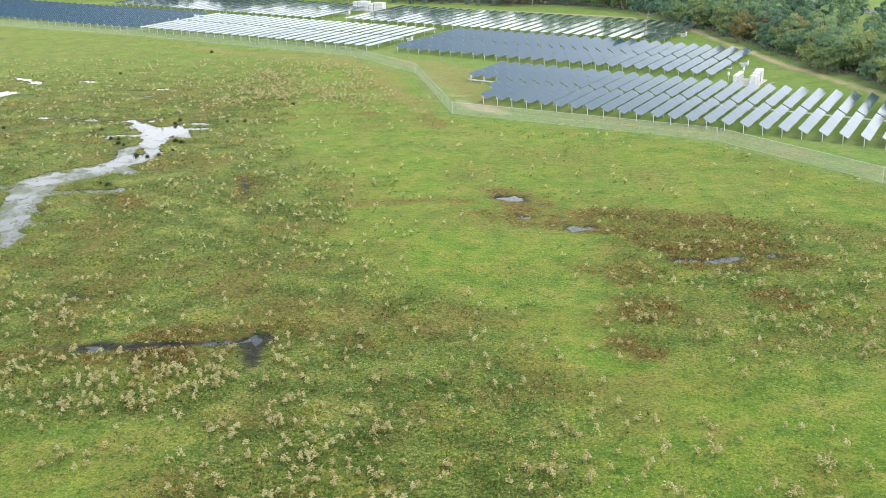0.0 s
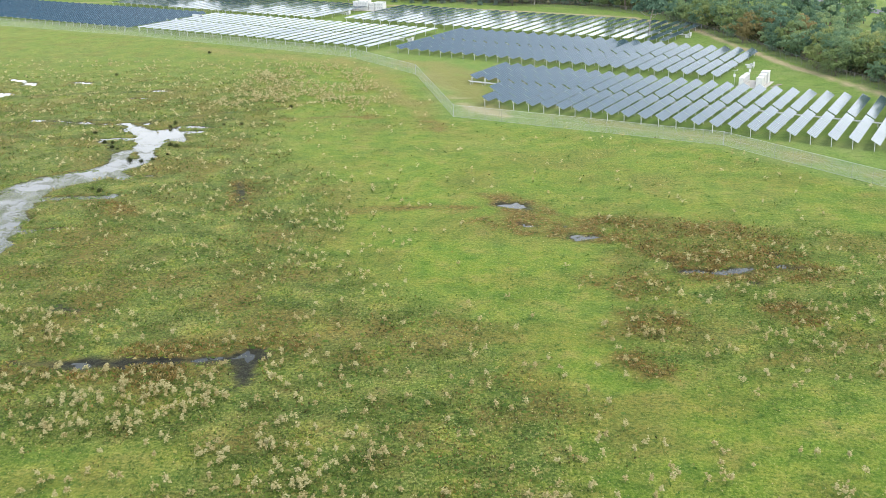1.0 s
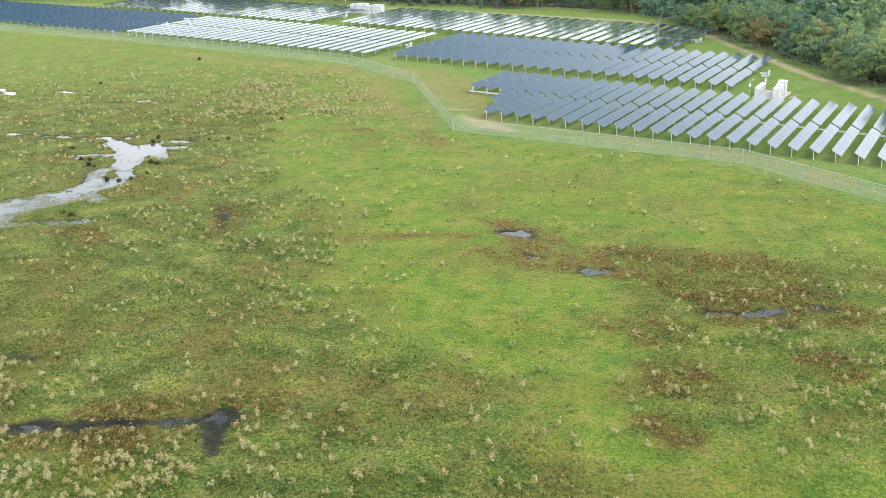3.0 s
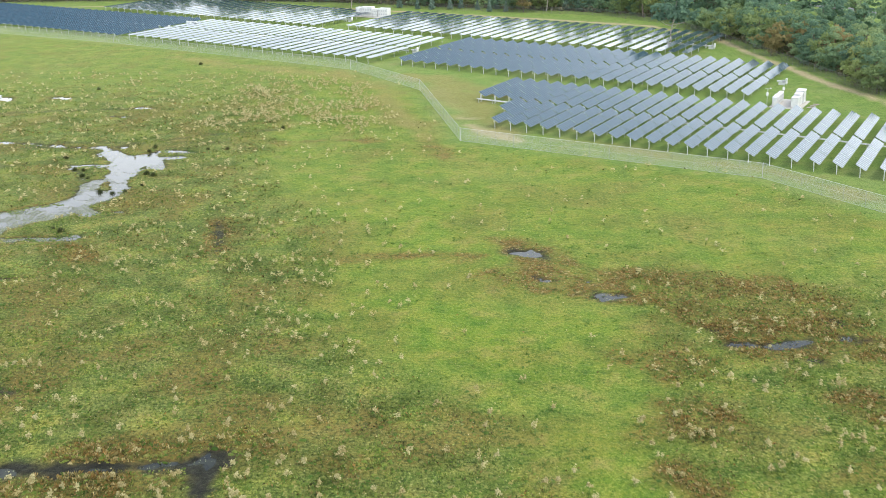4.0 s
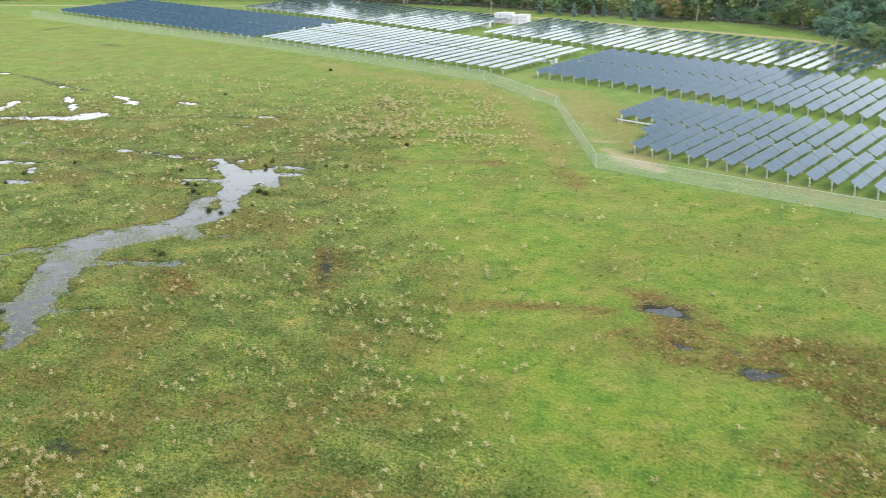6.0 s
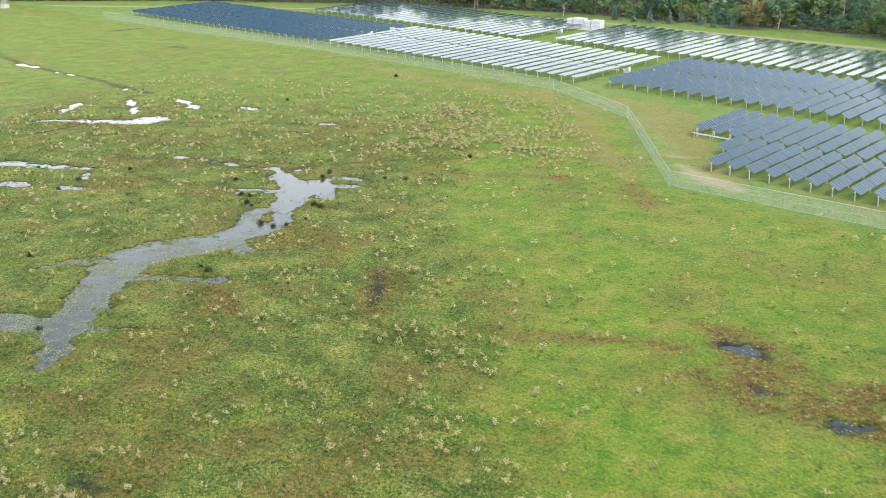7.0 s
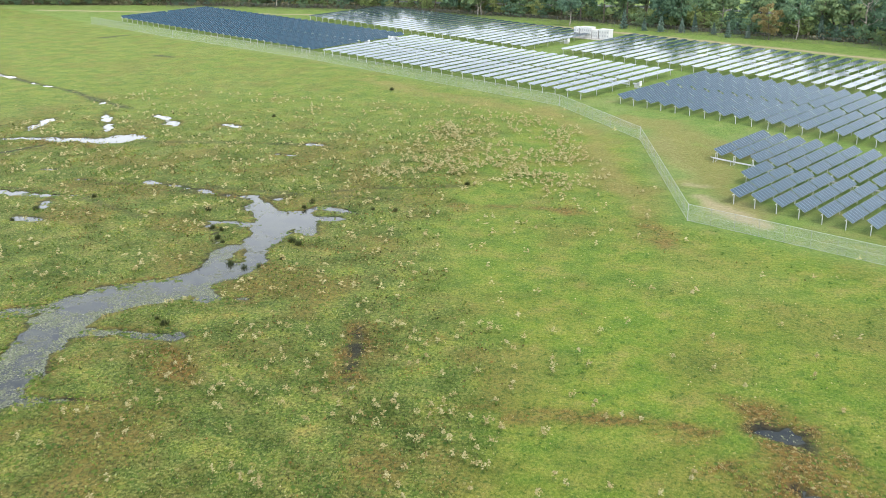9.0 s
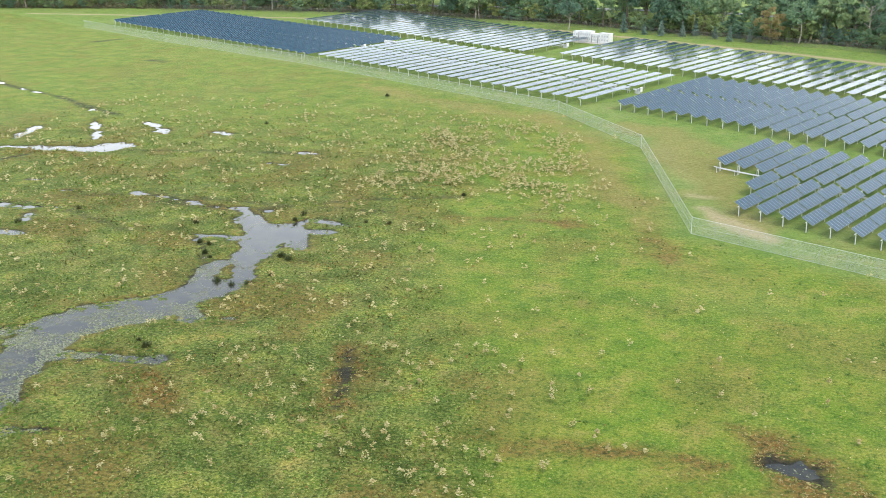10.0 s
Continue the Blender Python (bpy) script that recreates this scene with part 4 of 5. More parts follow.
def dead_tree(x, y, height):
    """A bare dead tree: a pale trunk that forks into crooked limbs and twigs."""
    rg = random.Random(3)
    ob = thing("dead_tree", pose(x, y, 0), "bare dead tree with pale crooked limbs", "tree")
    g = Geo()
    g.tube([(0, 0, -0.3), (0.15, 0.1, height * 0.3), (-0.1, 0.2, height * 0.55), (0.25, 0.1, height * 0.8)], [0.34, 0.26, 0.18, 0.08], 7)
    part("trunk", g.mesh("trunk", PALE_BARK), ob)
    for k in range(9):
        t = 0.32 + 0.055 * k
        ang = k * 2.3 + rg.uniform(-0.4, 0.4)
        reach, rise = height * rg.uniform(0.2, 0.36), height * rg.uniform(0.12, 0.3)
        a = (0.0, 0.12, height * t)
        b = (math.cos(ang) * reach * 0.5, math.sin(ang) * reach * 0.5, height * t + rise * 0.35)
        c = (math.cos(ang + 0.2) * reach, math.sin(ang + 0.2) * reach, height * t + rise)
        g = Geo(); g.tube([a, b, c], [0.13, 0.09, 0.03], 5)
        for j in range(3):
            e = [p + (q - p) * (0.3 + 0.25 * j) for p, q in zip(b, c)]
            tip = (e[0] + rg.uniform(-1.2, 1.2), e[1] + rg.uniform(-1.2, 1.2), e[2] + rg.uniform(0.6, 1.8))
            g.tube([tuple(e), tip], [0.045, 0.012], 4)
        part("limb", g.mesh("limb", PALE_BARK), ob)


dead_tree(7.3, 424.5, 15.5)
for x, y in ((-47, 436.3), (-34.8, 424.6), (-32.6, 433), (-28.5, 424.7), (-51, 433.8), (-5.9, 427), (-1.1, 424.4), (-64.1, 435.3), (-58.1, 433.7), (-72, 440), (-40, 431)):
    plant("conifer", random.choice((0, 1)), x, y, random.uniform(0, 360), random.uniform(0.95, 1.4), "young blue-green conifer at the edge of the wood", "tree", "young conifers")


# ---- plants of the pasture ----
def caps(x, y, z, r, h, rg, rim=7, ragged=0.45):
    """Irregular little domes, one for each place: a peak and a ragged rim."""
    n = len(x)
    ang = (np.arange(rim)[None] + rg.uniform(-0.35, 0.35, (n, rim))) * 2 * math.pi / rim + rg.uniform(0, 6.3, (n, 1))
    rad = r[:, None] * rg.uniform(1 - ragged, 1 + ragged, (n, rim))
    v = np.empty((n, rim + 1, 3))
    off = rg.uniform(-0.3, 0.3, (n, 2)) * r[:, None]
    v[:, 0] = np.stack([x + off[:, 0], y + off[:, 1], z + h], 1)
    v[:, 1:, 0], v[:, 1:, 1] = x[:, None] + rad * np.cos(ang), y[:, None] + rad * np.sin(ang)
    v[:, 1:, 2] = z[:, None] + h[:, None] * rg.uniform(-0.15, 0.35, (n, rim))
    i = (np.arange(n) * (rim + 1))[:, None]
    k = np.arange(rim)[None]
    f = np.stack([np.broadcast_to(i, (n, rim)), i + 1 + k, i + 1 + (k + 1) % rim], 2).reshape(-1, 3)
    return v.reshape(-1, 3), f


def blades(x, y, z, r, h, rg, count=6):
    """Tufts of leaning blades, each tuft joined at its foot."""
    n = len(x)
    ang = rg.uniform(0, 6.3, (n, count))
    out = r[:, None] * rg.uniform(0.4, 1.1, (n, count))
    v = np.empty((n, 1 + 2 * count, 3))
    v[:, 0] = np.stack([x, y, z], 1)
    for s, o in ((-0.22, 1), (0.22, 2)):
        v[:, o::2, 0] = x[:, None] + out * np.cos(ang + s)
        v[:, o::2, 1] = y[:, None] + out * np.sin(ang + s)
        v[:, o::2, 2] = z[:, None] + h[:, None] * rg.uniform(0.5, 1.1, (n, count))
    i = (np.arange(n) * (1 + 2 * count))[:, None]
    k = np.arange(count)[None]
    f = np.stack([np.broadcast_to(i, (n, count)), i + 1 + 2 * k, i + 2 + 2 * k], 2).reshape(-1, 3)
    return v.reshape(-1, 3), f


def gathered(name, pieces, label, category, *mats):
    vs, fs, ms, base = [], [], [], 0
    for v, f, m in pieces:
        vs.append(v); fs.append(f + base); ms.append(np.full(len(f), m)); base += len(v)
    me = arrays_mesh(name, np.concatenate(vs), np.concatenate(fs), *mats, mat_index=np.concatenate(ms))
    return thing(name, Matrix(), label, category, kind="stuff", data=me)


def in_view(x, y):
    """The stretch of pasture that the walk goes over and looks across."""
    return (y > 58 + np.maximum(0, -x - 45) * 0.95) & (x < 30 + (y - 60) * 0.28) & (inside_fence(x, y) < -0.4)


def build_pasture():
    rg = np.random.default_rng(21)
    n = 285000
    x, y = rg.uniform(-190, 62, n), 58 + 270 * rg.uniform(0, 1, n) ** 1.5
    far = 45000
    x, y = np.append(x, rg.uniform(-300, -60, far)), np.append(y, rg.uniform(205, 380, far))
    # thicker in the rusty patches and the marsh
    for x0, x1, y0, y1, k in ((-14, 36, 92, 160, 42000), (-154, -115, 184, 205, 16000), (-98, -70, 132, 212, 40000), (-164, -150, 216, 234, 3000), (-64, -26, 86, 102, 9000)):
        px, py = rg.uniform(x0, x1, k), rg.uniform(y0, y1, k)
        thick = np.maximum(rusty(px, py), 0.6 * marshy(px, py)) > rg.uniform(0.1, 0.9, k)
        x, y = np.append(x, px[thick]), np.append(y, py[thick])
    z, d = land(x, y)
    keep = in_view(x, y) & (d > 0.25 - 1.6 * step(0.05, 0.3, vnoise(x, y, 3.5, 54, 2)) - 4.0 * marshy(x, y) * (vnoise(x, y, 1.3, 55, 2) > 0.12))
    z = np.maximum(z, WATER_LEVEL)
    x, y, z = x[keep], y[keep], z[keep]
    lush, rust = lushness(x, y), rusty(x, y)
    patch = np.clip(0.55 + 0.9 * vnoise(x, y, 6, 51, 3), 0.05, 1.0)
    keep = (muddy(x, y) > -0.3) & (rg.uniform(0, 1, len(x)) < np.maximum(np.maximum(patch * np.clip(1 - 1.25 * lush, 0.003, 1), rust) * (1 - 0.6 * step(150, 230, y)), marshy(x, y)) * step(430, 230, y + 25 * vnoise(x, y, 20, 52, 3)))
    x, y, z, lush, rust = x[keep], y[keep], z[keep], lush[keep], rust[keep]
    size = rg.uniform(0.10, 0.30, len(x)) * (1 - 0.25 * lush) * (1 + 0.45 * step(120, 290, y) * (1 - lush))
    tall = size * rg.uniform(0.4, 1.0, len(x)) * (1 - 0.65 * lush) * (1 - 0.68 * step(110, 200, y))
    tall = tall * (1 + 0.3 * rust)
    isrust = rg.uniform(0, 1, len(x)) < 0.80 * rust + 0.008 * (1 - lush)
    isblade = rg.uniform(0, 1, len(x)) < np.where(isrust, 0.9, 0.5 * step(190, 120, y))
    for name, sel, mat, label in (("grass_tufts", ~isrust, TUFT, "tufts of olive green grass and low weeds"), ("rusty_weeds", isrust, TUFT_RUST, "low rust-brown weeds of the wet patches")):
        a, b = sel & ~isblade, sel & isblade
        pa = caps(x[a], y[a], z[a] - 0.02, size[a], tall[a] * 0.8, rg, 6)
        pb = blades(x[b], y[b], z[b], size[b] * 1.2, tall[b] * 1.3, rg, 5)
        gathered(name, [(*pa, 0), (*pb, 0)], label, "grass", mat)


def flower_density(x, y):
    lush = lushness(x, y)
    d = 0.004 + 0.10 * (1 - lush)
    d += 0.30 * step(96, 88, y + 4 * vnoise(x, y, 9, 61, 2)) * step(-24, -32, x) * (1 - 0.9 * lush)
    d += 0.30 * step(84, 74, y) * step(4, -8, x) * step(-34, -28, x)
    d += 0.16 * step(82, 74, y) * step(0, 6, x)
    d += 0.55 * step(108, 102, y) * step(96, 100, y) * step(-54, -58, x)
    d += 0.14 * step(-40, -34, x) * step(-16, -22, x) * step(92, 98, y) * step(175, 150, y)
    d += 0.52 * step(222, 230, y) * step(290, 270, y) * step(-86, -74, x) * step(-36, -44, x + 0.35 * (y - 232))
    d += 0.10 * step(2, 8, x) * step(90, 96, y) * step(140, 130, y)
    d += 0.10 * step(-66, -58, x) * step(-36, -44, x) * step(135, 145, y) * step(215, 200, y)
    return d * 0.82


def build_flowers():
    rg = np.random.default_rng(33)
    n = 60000
    x, y = rg.uniform(-170, 62, n), rg.uniform(58, 292, n)
    z, dw = land(x, y)
    area = 232 * 234 / n
    clump = np.clip(0.58 + 1.4 * vnoise(x, y, 5.0, 71, 4), 0.06, 2.2) * (1 - 0.40 * step(100, 118, y) * step(224, 214, y))
    keep = in_view(x, y) & (dw > 0.6) & (muddy(x, y) > 0.5) & (rg.uniform(0, 1, n) < flower_density(x, y) * area * clump * 1.7)
    x, y, z = x[keep], y[keep], z[keep]
    n = len(x)
    far = step(130, 230, y)
    spread = rg.uniform(0.10, 0.36, n) * (1 + 0.6 * far)
    height = rg.uniform(0.55, 1.4, n) * (1 - 0.5 * far)
    spread *= 1 - 0.35 * far
    pieces_c, pieces_t, pieces_g = [], [], []
    faded = (rg.uniform(0, 1, n) + 0.5 * vnoise(x, y, 7, 72, 2)) > 0.50
    # each plant bears a few dense plumes, each plume many small florets
    for lo, hi, heads, count in ((0, 115, 4, 14), (115, 170, 3, 8), (170, 400, 2, 4)):
        s = (y >= lo) & (y < hi)
        k = int(s.sum())
        if not k:
            continue
        ang, rad = rg.uniform(0, 6.3, (k, heads)), np.sqrt(rg.uniform(0, 1, (k, heads))) * spread[s][:, None]
        hx, hy = x[s][:, None] + rad * np.cos(ang), y[s][:, None] + rad * np.sin(ang)
        hz = z[s][:, None] + height[s][:, None] * (1 - 0.3 * (rad / spread[s][:, None]) ** 2) * rg.uniform(0.7, 1.05, (k, heads))
        plume = rg.uniform(0.10, 0.24, (k, heads, 1)) * (1 if lo < 115 else 1.25 if lo < 170 else 1.7)
        off = rg.normal(0, 0.46, (3, k, heads, count))
        cx, cy = hx[:, :, None] + plume * off[0], hy[:, :, None] + plume * off[1]
        cz = hz[:, :, None] + plume * (1.8 * np.abs(off[2]) - 0.6 * (off[0] ** 2 + off[1] ** 2))
        fr = rg.uniform(0.055, 0.100, (k, heads, count)) * (1 if lo < 115 else 1.25 if lo < 170 else 2.3)
        fd = np.repeat(faded[s], heads * count)
        for sel, store in ((~fd, pieces_c), (fd, pieces_t)):
            v, f = caps(cx.ravel()[sel], cy.ravel()[sel], cz.ravel()[sel], fr.ravel()[sel], fr.ravel()[sel] * 0.8, rg, 4)
            store.append((v, f, 0))
        v, f = blades(x[s], y[s], z[s], spread[s] * 1.0, height[s] * (0.5 if lo < 170 else 0.3), rg, 7 if lo < 170 else 3)
        pieces_g.append((v, f, 0))
    gathered("white_flower_heads", pieces_c, "cream white flower heads of tall pasture weeds", "flowers", CREAM)
    gathered("faded_flower_heads", pieces_t, "faded tan flower heads of tall pasture weeds", "flowers", TAN)
    gathered("weed_stalks", pieces_g, "green stalks and leaves of flowering weeds", "weeds", STALK)
    # small pale flowers strewn in the grass
    m = 70000
    x, y = rg.uniform(-150, 62, m), 58 + 215 * rg.uniform(0, 1, m) ** 1.4
    z, dw = land(x, y)
    keep = in_view(x, y) & (dw > 0.4) & (rg.uniform(0, 1, m) < (0.15 + 0.85 * (1 - lushness(x, y))) * np.clip(0.4 + 1.3 * vnoise(x, y, 4, 73, 3), 0, 1))
    x, y, z = x[keep], y[keep], z[keep]
    r = rg.uniform(0.03, 0.085, len(x)) * (1 + 0.6 * step(120, 230, y))
    v, f = caps(x, y, z + rg.uniform(0.12, 0.4, len(x)), r, r, rg, 4)
    gathered("small_pale_flowers", [(v, f, 0)], "small pale flowers strewn through the grass", "flowers", TAN)


def build_floating_weed():
    rg = np.random.default_rng(44)
    n = 330000
    x, y = rg.uniform(-112, -62, n), rg.uniform(128, 210, n)
    x2, y2 = rg.uniform(-60, 34, 40000), rg.uniform(86, 156, 40000)
    x, y = np.concatenate([x, x2]), np.concatenate([y, y2])
    z, d = land(x, y)
    shore = step(-2.6, -0.1, d)
    keep = (z < WATER_LEVEL + 0.01) & (rg.uniform(0, 1, len(x)) < 0.8 * np.clip(-0.04 + 0.6 * shore + 1.3 * vnoise(x, y, 5, 81, 4) + 0.35 * step(150, 140, y) - 0.35 * step(170, 195, y), 0, 1) * step(218, 165, y))
    x, y = x[keep], y[keep]
    r = rg.uniform(0.04, 0.13, len(x)) * np.where(y < 126, 0.6, 1.0)
    v, f = caps(x, y, np.full(len(x), WATER_LEVEL + 0.005), r, np.full(len(x), 0.02), rg, 5)
    gathered("floating_weed", [(v, f, 0)], "yellow-green weed floating on the pond", "water weed", ALGAE)


def build_rushes():
    rg = np.random.default_rng(55)
    protos = []
    for k in range(3):
        n = 150
        a, lean = rg.uniform(0, 6.3, n), rg.uniform(0.05, 0.9, n)
        base = rg.normal(0, 0.22, (n, 2))
        v = np.empty((n, 3, 3))
        hgt = rg.uniform(0.5, 1.15, n)
        side = np.stack([-np.sin(a), np.cos(a)], 1) * 0.05
        v[:, 0, :2], v[:, 1, :2] = base - side, base + side
        v[:, :2, 2] = -0.2
        v[:, 2, :2] = base + np.stack([np.cos(a), np.sin(a)], 1) * (lean * 0.8)[:, None]
        v[:, 2, 2] = hgt * (1.1 - 0.5 * lean)
        protos.append(arrays_mesh("foliage", v.reshape(-1, 3), np.arange(n * 3).reshape(n, 3), RUSH))
    spots = [(-96, 200), (-90.7, 192.3), (-88.6, 191.5), (-79.8, 178.7), (-77.3, 178.1), (-75.4, 178.9), (-81.9, 205.5), (-71, 207.8), (-67.3, 208.1), (-136.6, 198.4), (-123, 192.3), (-118.7, 201.4), (-123.1, 186.8), (-76.3, 157.6), (-78.1, 158.8), (-120.4, 268.2), (-107.1, 306), (-85.4, 134.9), (-81.9, 208.5), (-61.2, 226.2), (-103.6, 155.8), (-73.8, 182.4), (-74.5, 188.7), (-76, 189.6), (-85.5, 186.5), (-87.2, 188)]
    for x, y in spots:
        z = float(land(np.array([x]), np.array([y]))[0][0])
        ob = thing("rush_clump", pose(x, y, z, 0, 0, rg.uniform(0, 360)), "dark green clump of rushes at the water's edge", "rushes", "rush clumps")
        ob.scale = (rg.uniform(0.55, 1.0),) * 3
        part("foliage", protos[int(rg.integers(3))], ob)


def build_thicket():
    """Brambles and low growth under the edge of the wood."""
    rg = np.random.default_rng(66)
    cen = []
    for k in range(2000):
        x, y, nx, ny = wood_edge(min(0.9995, (k + rg.uniform(0, 1)) / 2000))
        d = rg.uniform(0.5, 12)
        r = rg.uniform(1.0, 2.8)
        cen.append(np.array([x + nx * d, y + ny * d, r * 0.55]) + ball_points(26, r, rg, 0.7))
    v, f = leaf_cards(np.concatenate(cen), 0.42, rg)
    thing("undergrowth", Matrix(), "tangled green undergrowth along the wood", "undergrowth", kind="stuff", data=arrays_mesh("undergrowth", v, f, THICKET))


def build_weeds():
    """Loose leaves of the rougher weeds, in green and brown drifts."""
    rg = np.random.default_rng(77)
    n = 620000
    x, y = rg.uniform(-175, 62, n), 58 + 235 * rg.uniform(0, 1, n) ** 1.5
    keep = in_view(x, y)
    x, y = x[keep], y[keep]
    z, d = land(x, y)
    lush, rust = lushness(x, y), rusty(x, y)
    thick = np.clip(0.42 + 1.0 * vnoise(x, y, 2.2, 91, 3) + 0.7 * rust, 0, 1) * (1 - 0.98 * step(0.3, 0.7, lush)) * step(295, 210, y)
    wet = (x > -14) & (y > 112) & (rg.uniform(0, 1, len(x)) < 0.65)
    z = np.maximum(z, WATER_LEVEL)
    keep = (wet | ((d > 0.2) & (muddy(x, y) > 0))) & (rg.uniform(0, 1, len(x)) < thick)
    x, y, z, lush, rust = x[keep], y[keep], z[keep], lush[keep], rust[keep]
    brown = rg.uniform(0, 1, len(x)) < np.clip(0.75 * rust + 0.72 * step(-0.10, 0.38, vnoise(x, y, 6.5, 92, 4)), 0.04, 0.92)
    size = rg.uniform(0.05, 0.15, len(x)) * (1 + 0.35 * step(110, 240, y))
    up = rg.uniform(0.05, 0.36, len(x)) * (1 + 0.6 * rust)
    for name, sel, mat, label in (("leafy_weeds", ~brown, GREEN_WEED, "leafy green weeds growing through the pasture"), ("brown_weeds", brown, BROWN_WEED, "withered brown weeds growing through the pasture")):
        v, f = leaf_cards(np.stack([x[sel], y[sel], z[sel] + up[sel]], 1), size[sel], rg)
        thing(name, Matrix(), label, "weeds", kind="stuff", data=arrays_mesh(name, v, f, mat))


def build_tussocks():
    """Low dark leafy clumps that the cattle leave standing in the short grass."""
    rg = np.random.default_rng(88)
    n, per = 11000, 9
    x, y = rg.uniform(-75, 66, n), 62 + 165 * rg.uniform(0, 1, n) ** 1.2
    keep = in_view(x, y) & (rg.uniform(0, 1, n) < lushness(x, y) * np.clip(0.35 + 1.1 * vnoise(x, y, 9, 93, 3), 0.05, 1) * 0.8) & (wetness(x, y) > 2)
    x, y = x[keep], y[keep]
    wide = rg.uniform(0.10, 0.34, len(x))
    px = np.repeat(x, per) + rg.normal(0, 1, len(x) * per) * np.repeat(wide, per)
    py = np.repeat(y, per) + rg.normal(0, 0.7, len(x) * per) * np.repeat(wide, per)
    z, d = land(px, py)
    up = rg.uniform(0.03, 0.16, len(px))
    v, f = leaf_cards(np.stack([px, py, z + up], 1), rg.uniform(0.05, 0.12, len(px)), rg, np.tile((0.0, 0.0, 0.9), (len(px), 1)))
    thing("grass_tussocks", Matrix(), "low dark green leafy tussocks in the short grass", "grass", kind="stuff", data=arrays_mesh("grass_tussocks", v, f, TUSSOCK))


build_thicket()
build_weeds()
build_tussocks()
build_pasture()
build_flowers()
build_floating_weed()
build_rushes()


# ---- cabinets and plant of the solar field ----
def solid(g, x0, y0, z0, x1, y1, z1, c=0.04):
    """A box with its upper edges worn round."""
    b = len(g.v)
    g.v += [(x0, y0, z0), (x1, y0, z0), (x1, y1, z0), (x0, y1, z0), (x0, y0, z1 - c), (x1, y0, z1 - c), (x1, y1, z1 - c), (x0, y1, z1 - c), (x0 + c, y0 + c, z1), (x1 - c, y0 + c, z1), (x1 - c, y1 - c, z1), (x0 + c, y1 - c, z1)]
    for lo in (0, 4):
        for k in range(4):
            g.f.append((b + lo + k, b + lo + (k + 1) % 4, b + lo + 4 + (k + 1) % 4, b + lo + 4 + k)); g.m.append(0)
    g.f += [(b + 8, b + 9, b + 10, b + 11), (b + 3, b + 2, b + 1, b)]; g.m += [0, 0]


def one(name, mat, x0, y0, z0, x1, y1, z1, c=0.04):
    g = Geo(); solid(g, x0, y0, z0, x1, y1, z1, c)
    return g.mesh(name, mat)


def cabinet(m, w, d, h, doors, label, group, vents=True):
    """A steel cabinet: x along its front, doors on the -y side."""
    ob = thing("equipment_cabinet", m, label, "cabinet", group)
    part("plinth", one("plinth", CONCRETE, -w / 2 - 0.1, -d / 2 - 0.1, -0.2, w / 2 + 0.1, d / 2 + 0.1, 0.16), ob)
    part("body", one("body", WHITE, -w / 2, -d / 2, 0.16, w / 2, d / 2, h - 0.12), ob)
    part("roof", one("roof", WHITE, -w / 2 - 0.08, -d / 2 - 0.08, h - 0.12, w / 2 + 0.08, d / 2 + 0.08, h, 0.08), ob)
    dw = w / doors
    for k in range(doors):
        x = -w / 2 + (k + 0.5) * dw
        door = part("door", one("door", WHITE, x - dw / 2 + 0.05, -d / 2 - 0.06, 0.3, x + dw / 2 - 0.05, -d / 2 - 0.005, h - 0.25, 0.02), ob)
        part("handle", one("handle", GREY, x + dw * 0.3, -d / 2 - 0.10, h * 0.45, x + dw * 0.3 + 0.05, -d / 2 - 0.065, h * 0.58, 0.01), door)
        if vents:
            for zz in (0.25, 0.62):
                part("vent", one("vent", GREY, x - dw * 0.3, -d / 2 - 0.085, h * zz, x + dw * 0.2, -d / 2 - 0.065, h * zz + 0.18 * h, 0.01), door)
    return ob


def at_field(u, v, turn=0.0, z=0.0):
    x, y = field(u, v)
    return pose(x, y, z, 0, 0, -22.1 + turn)


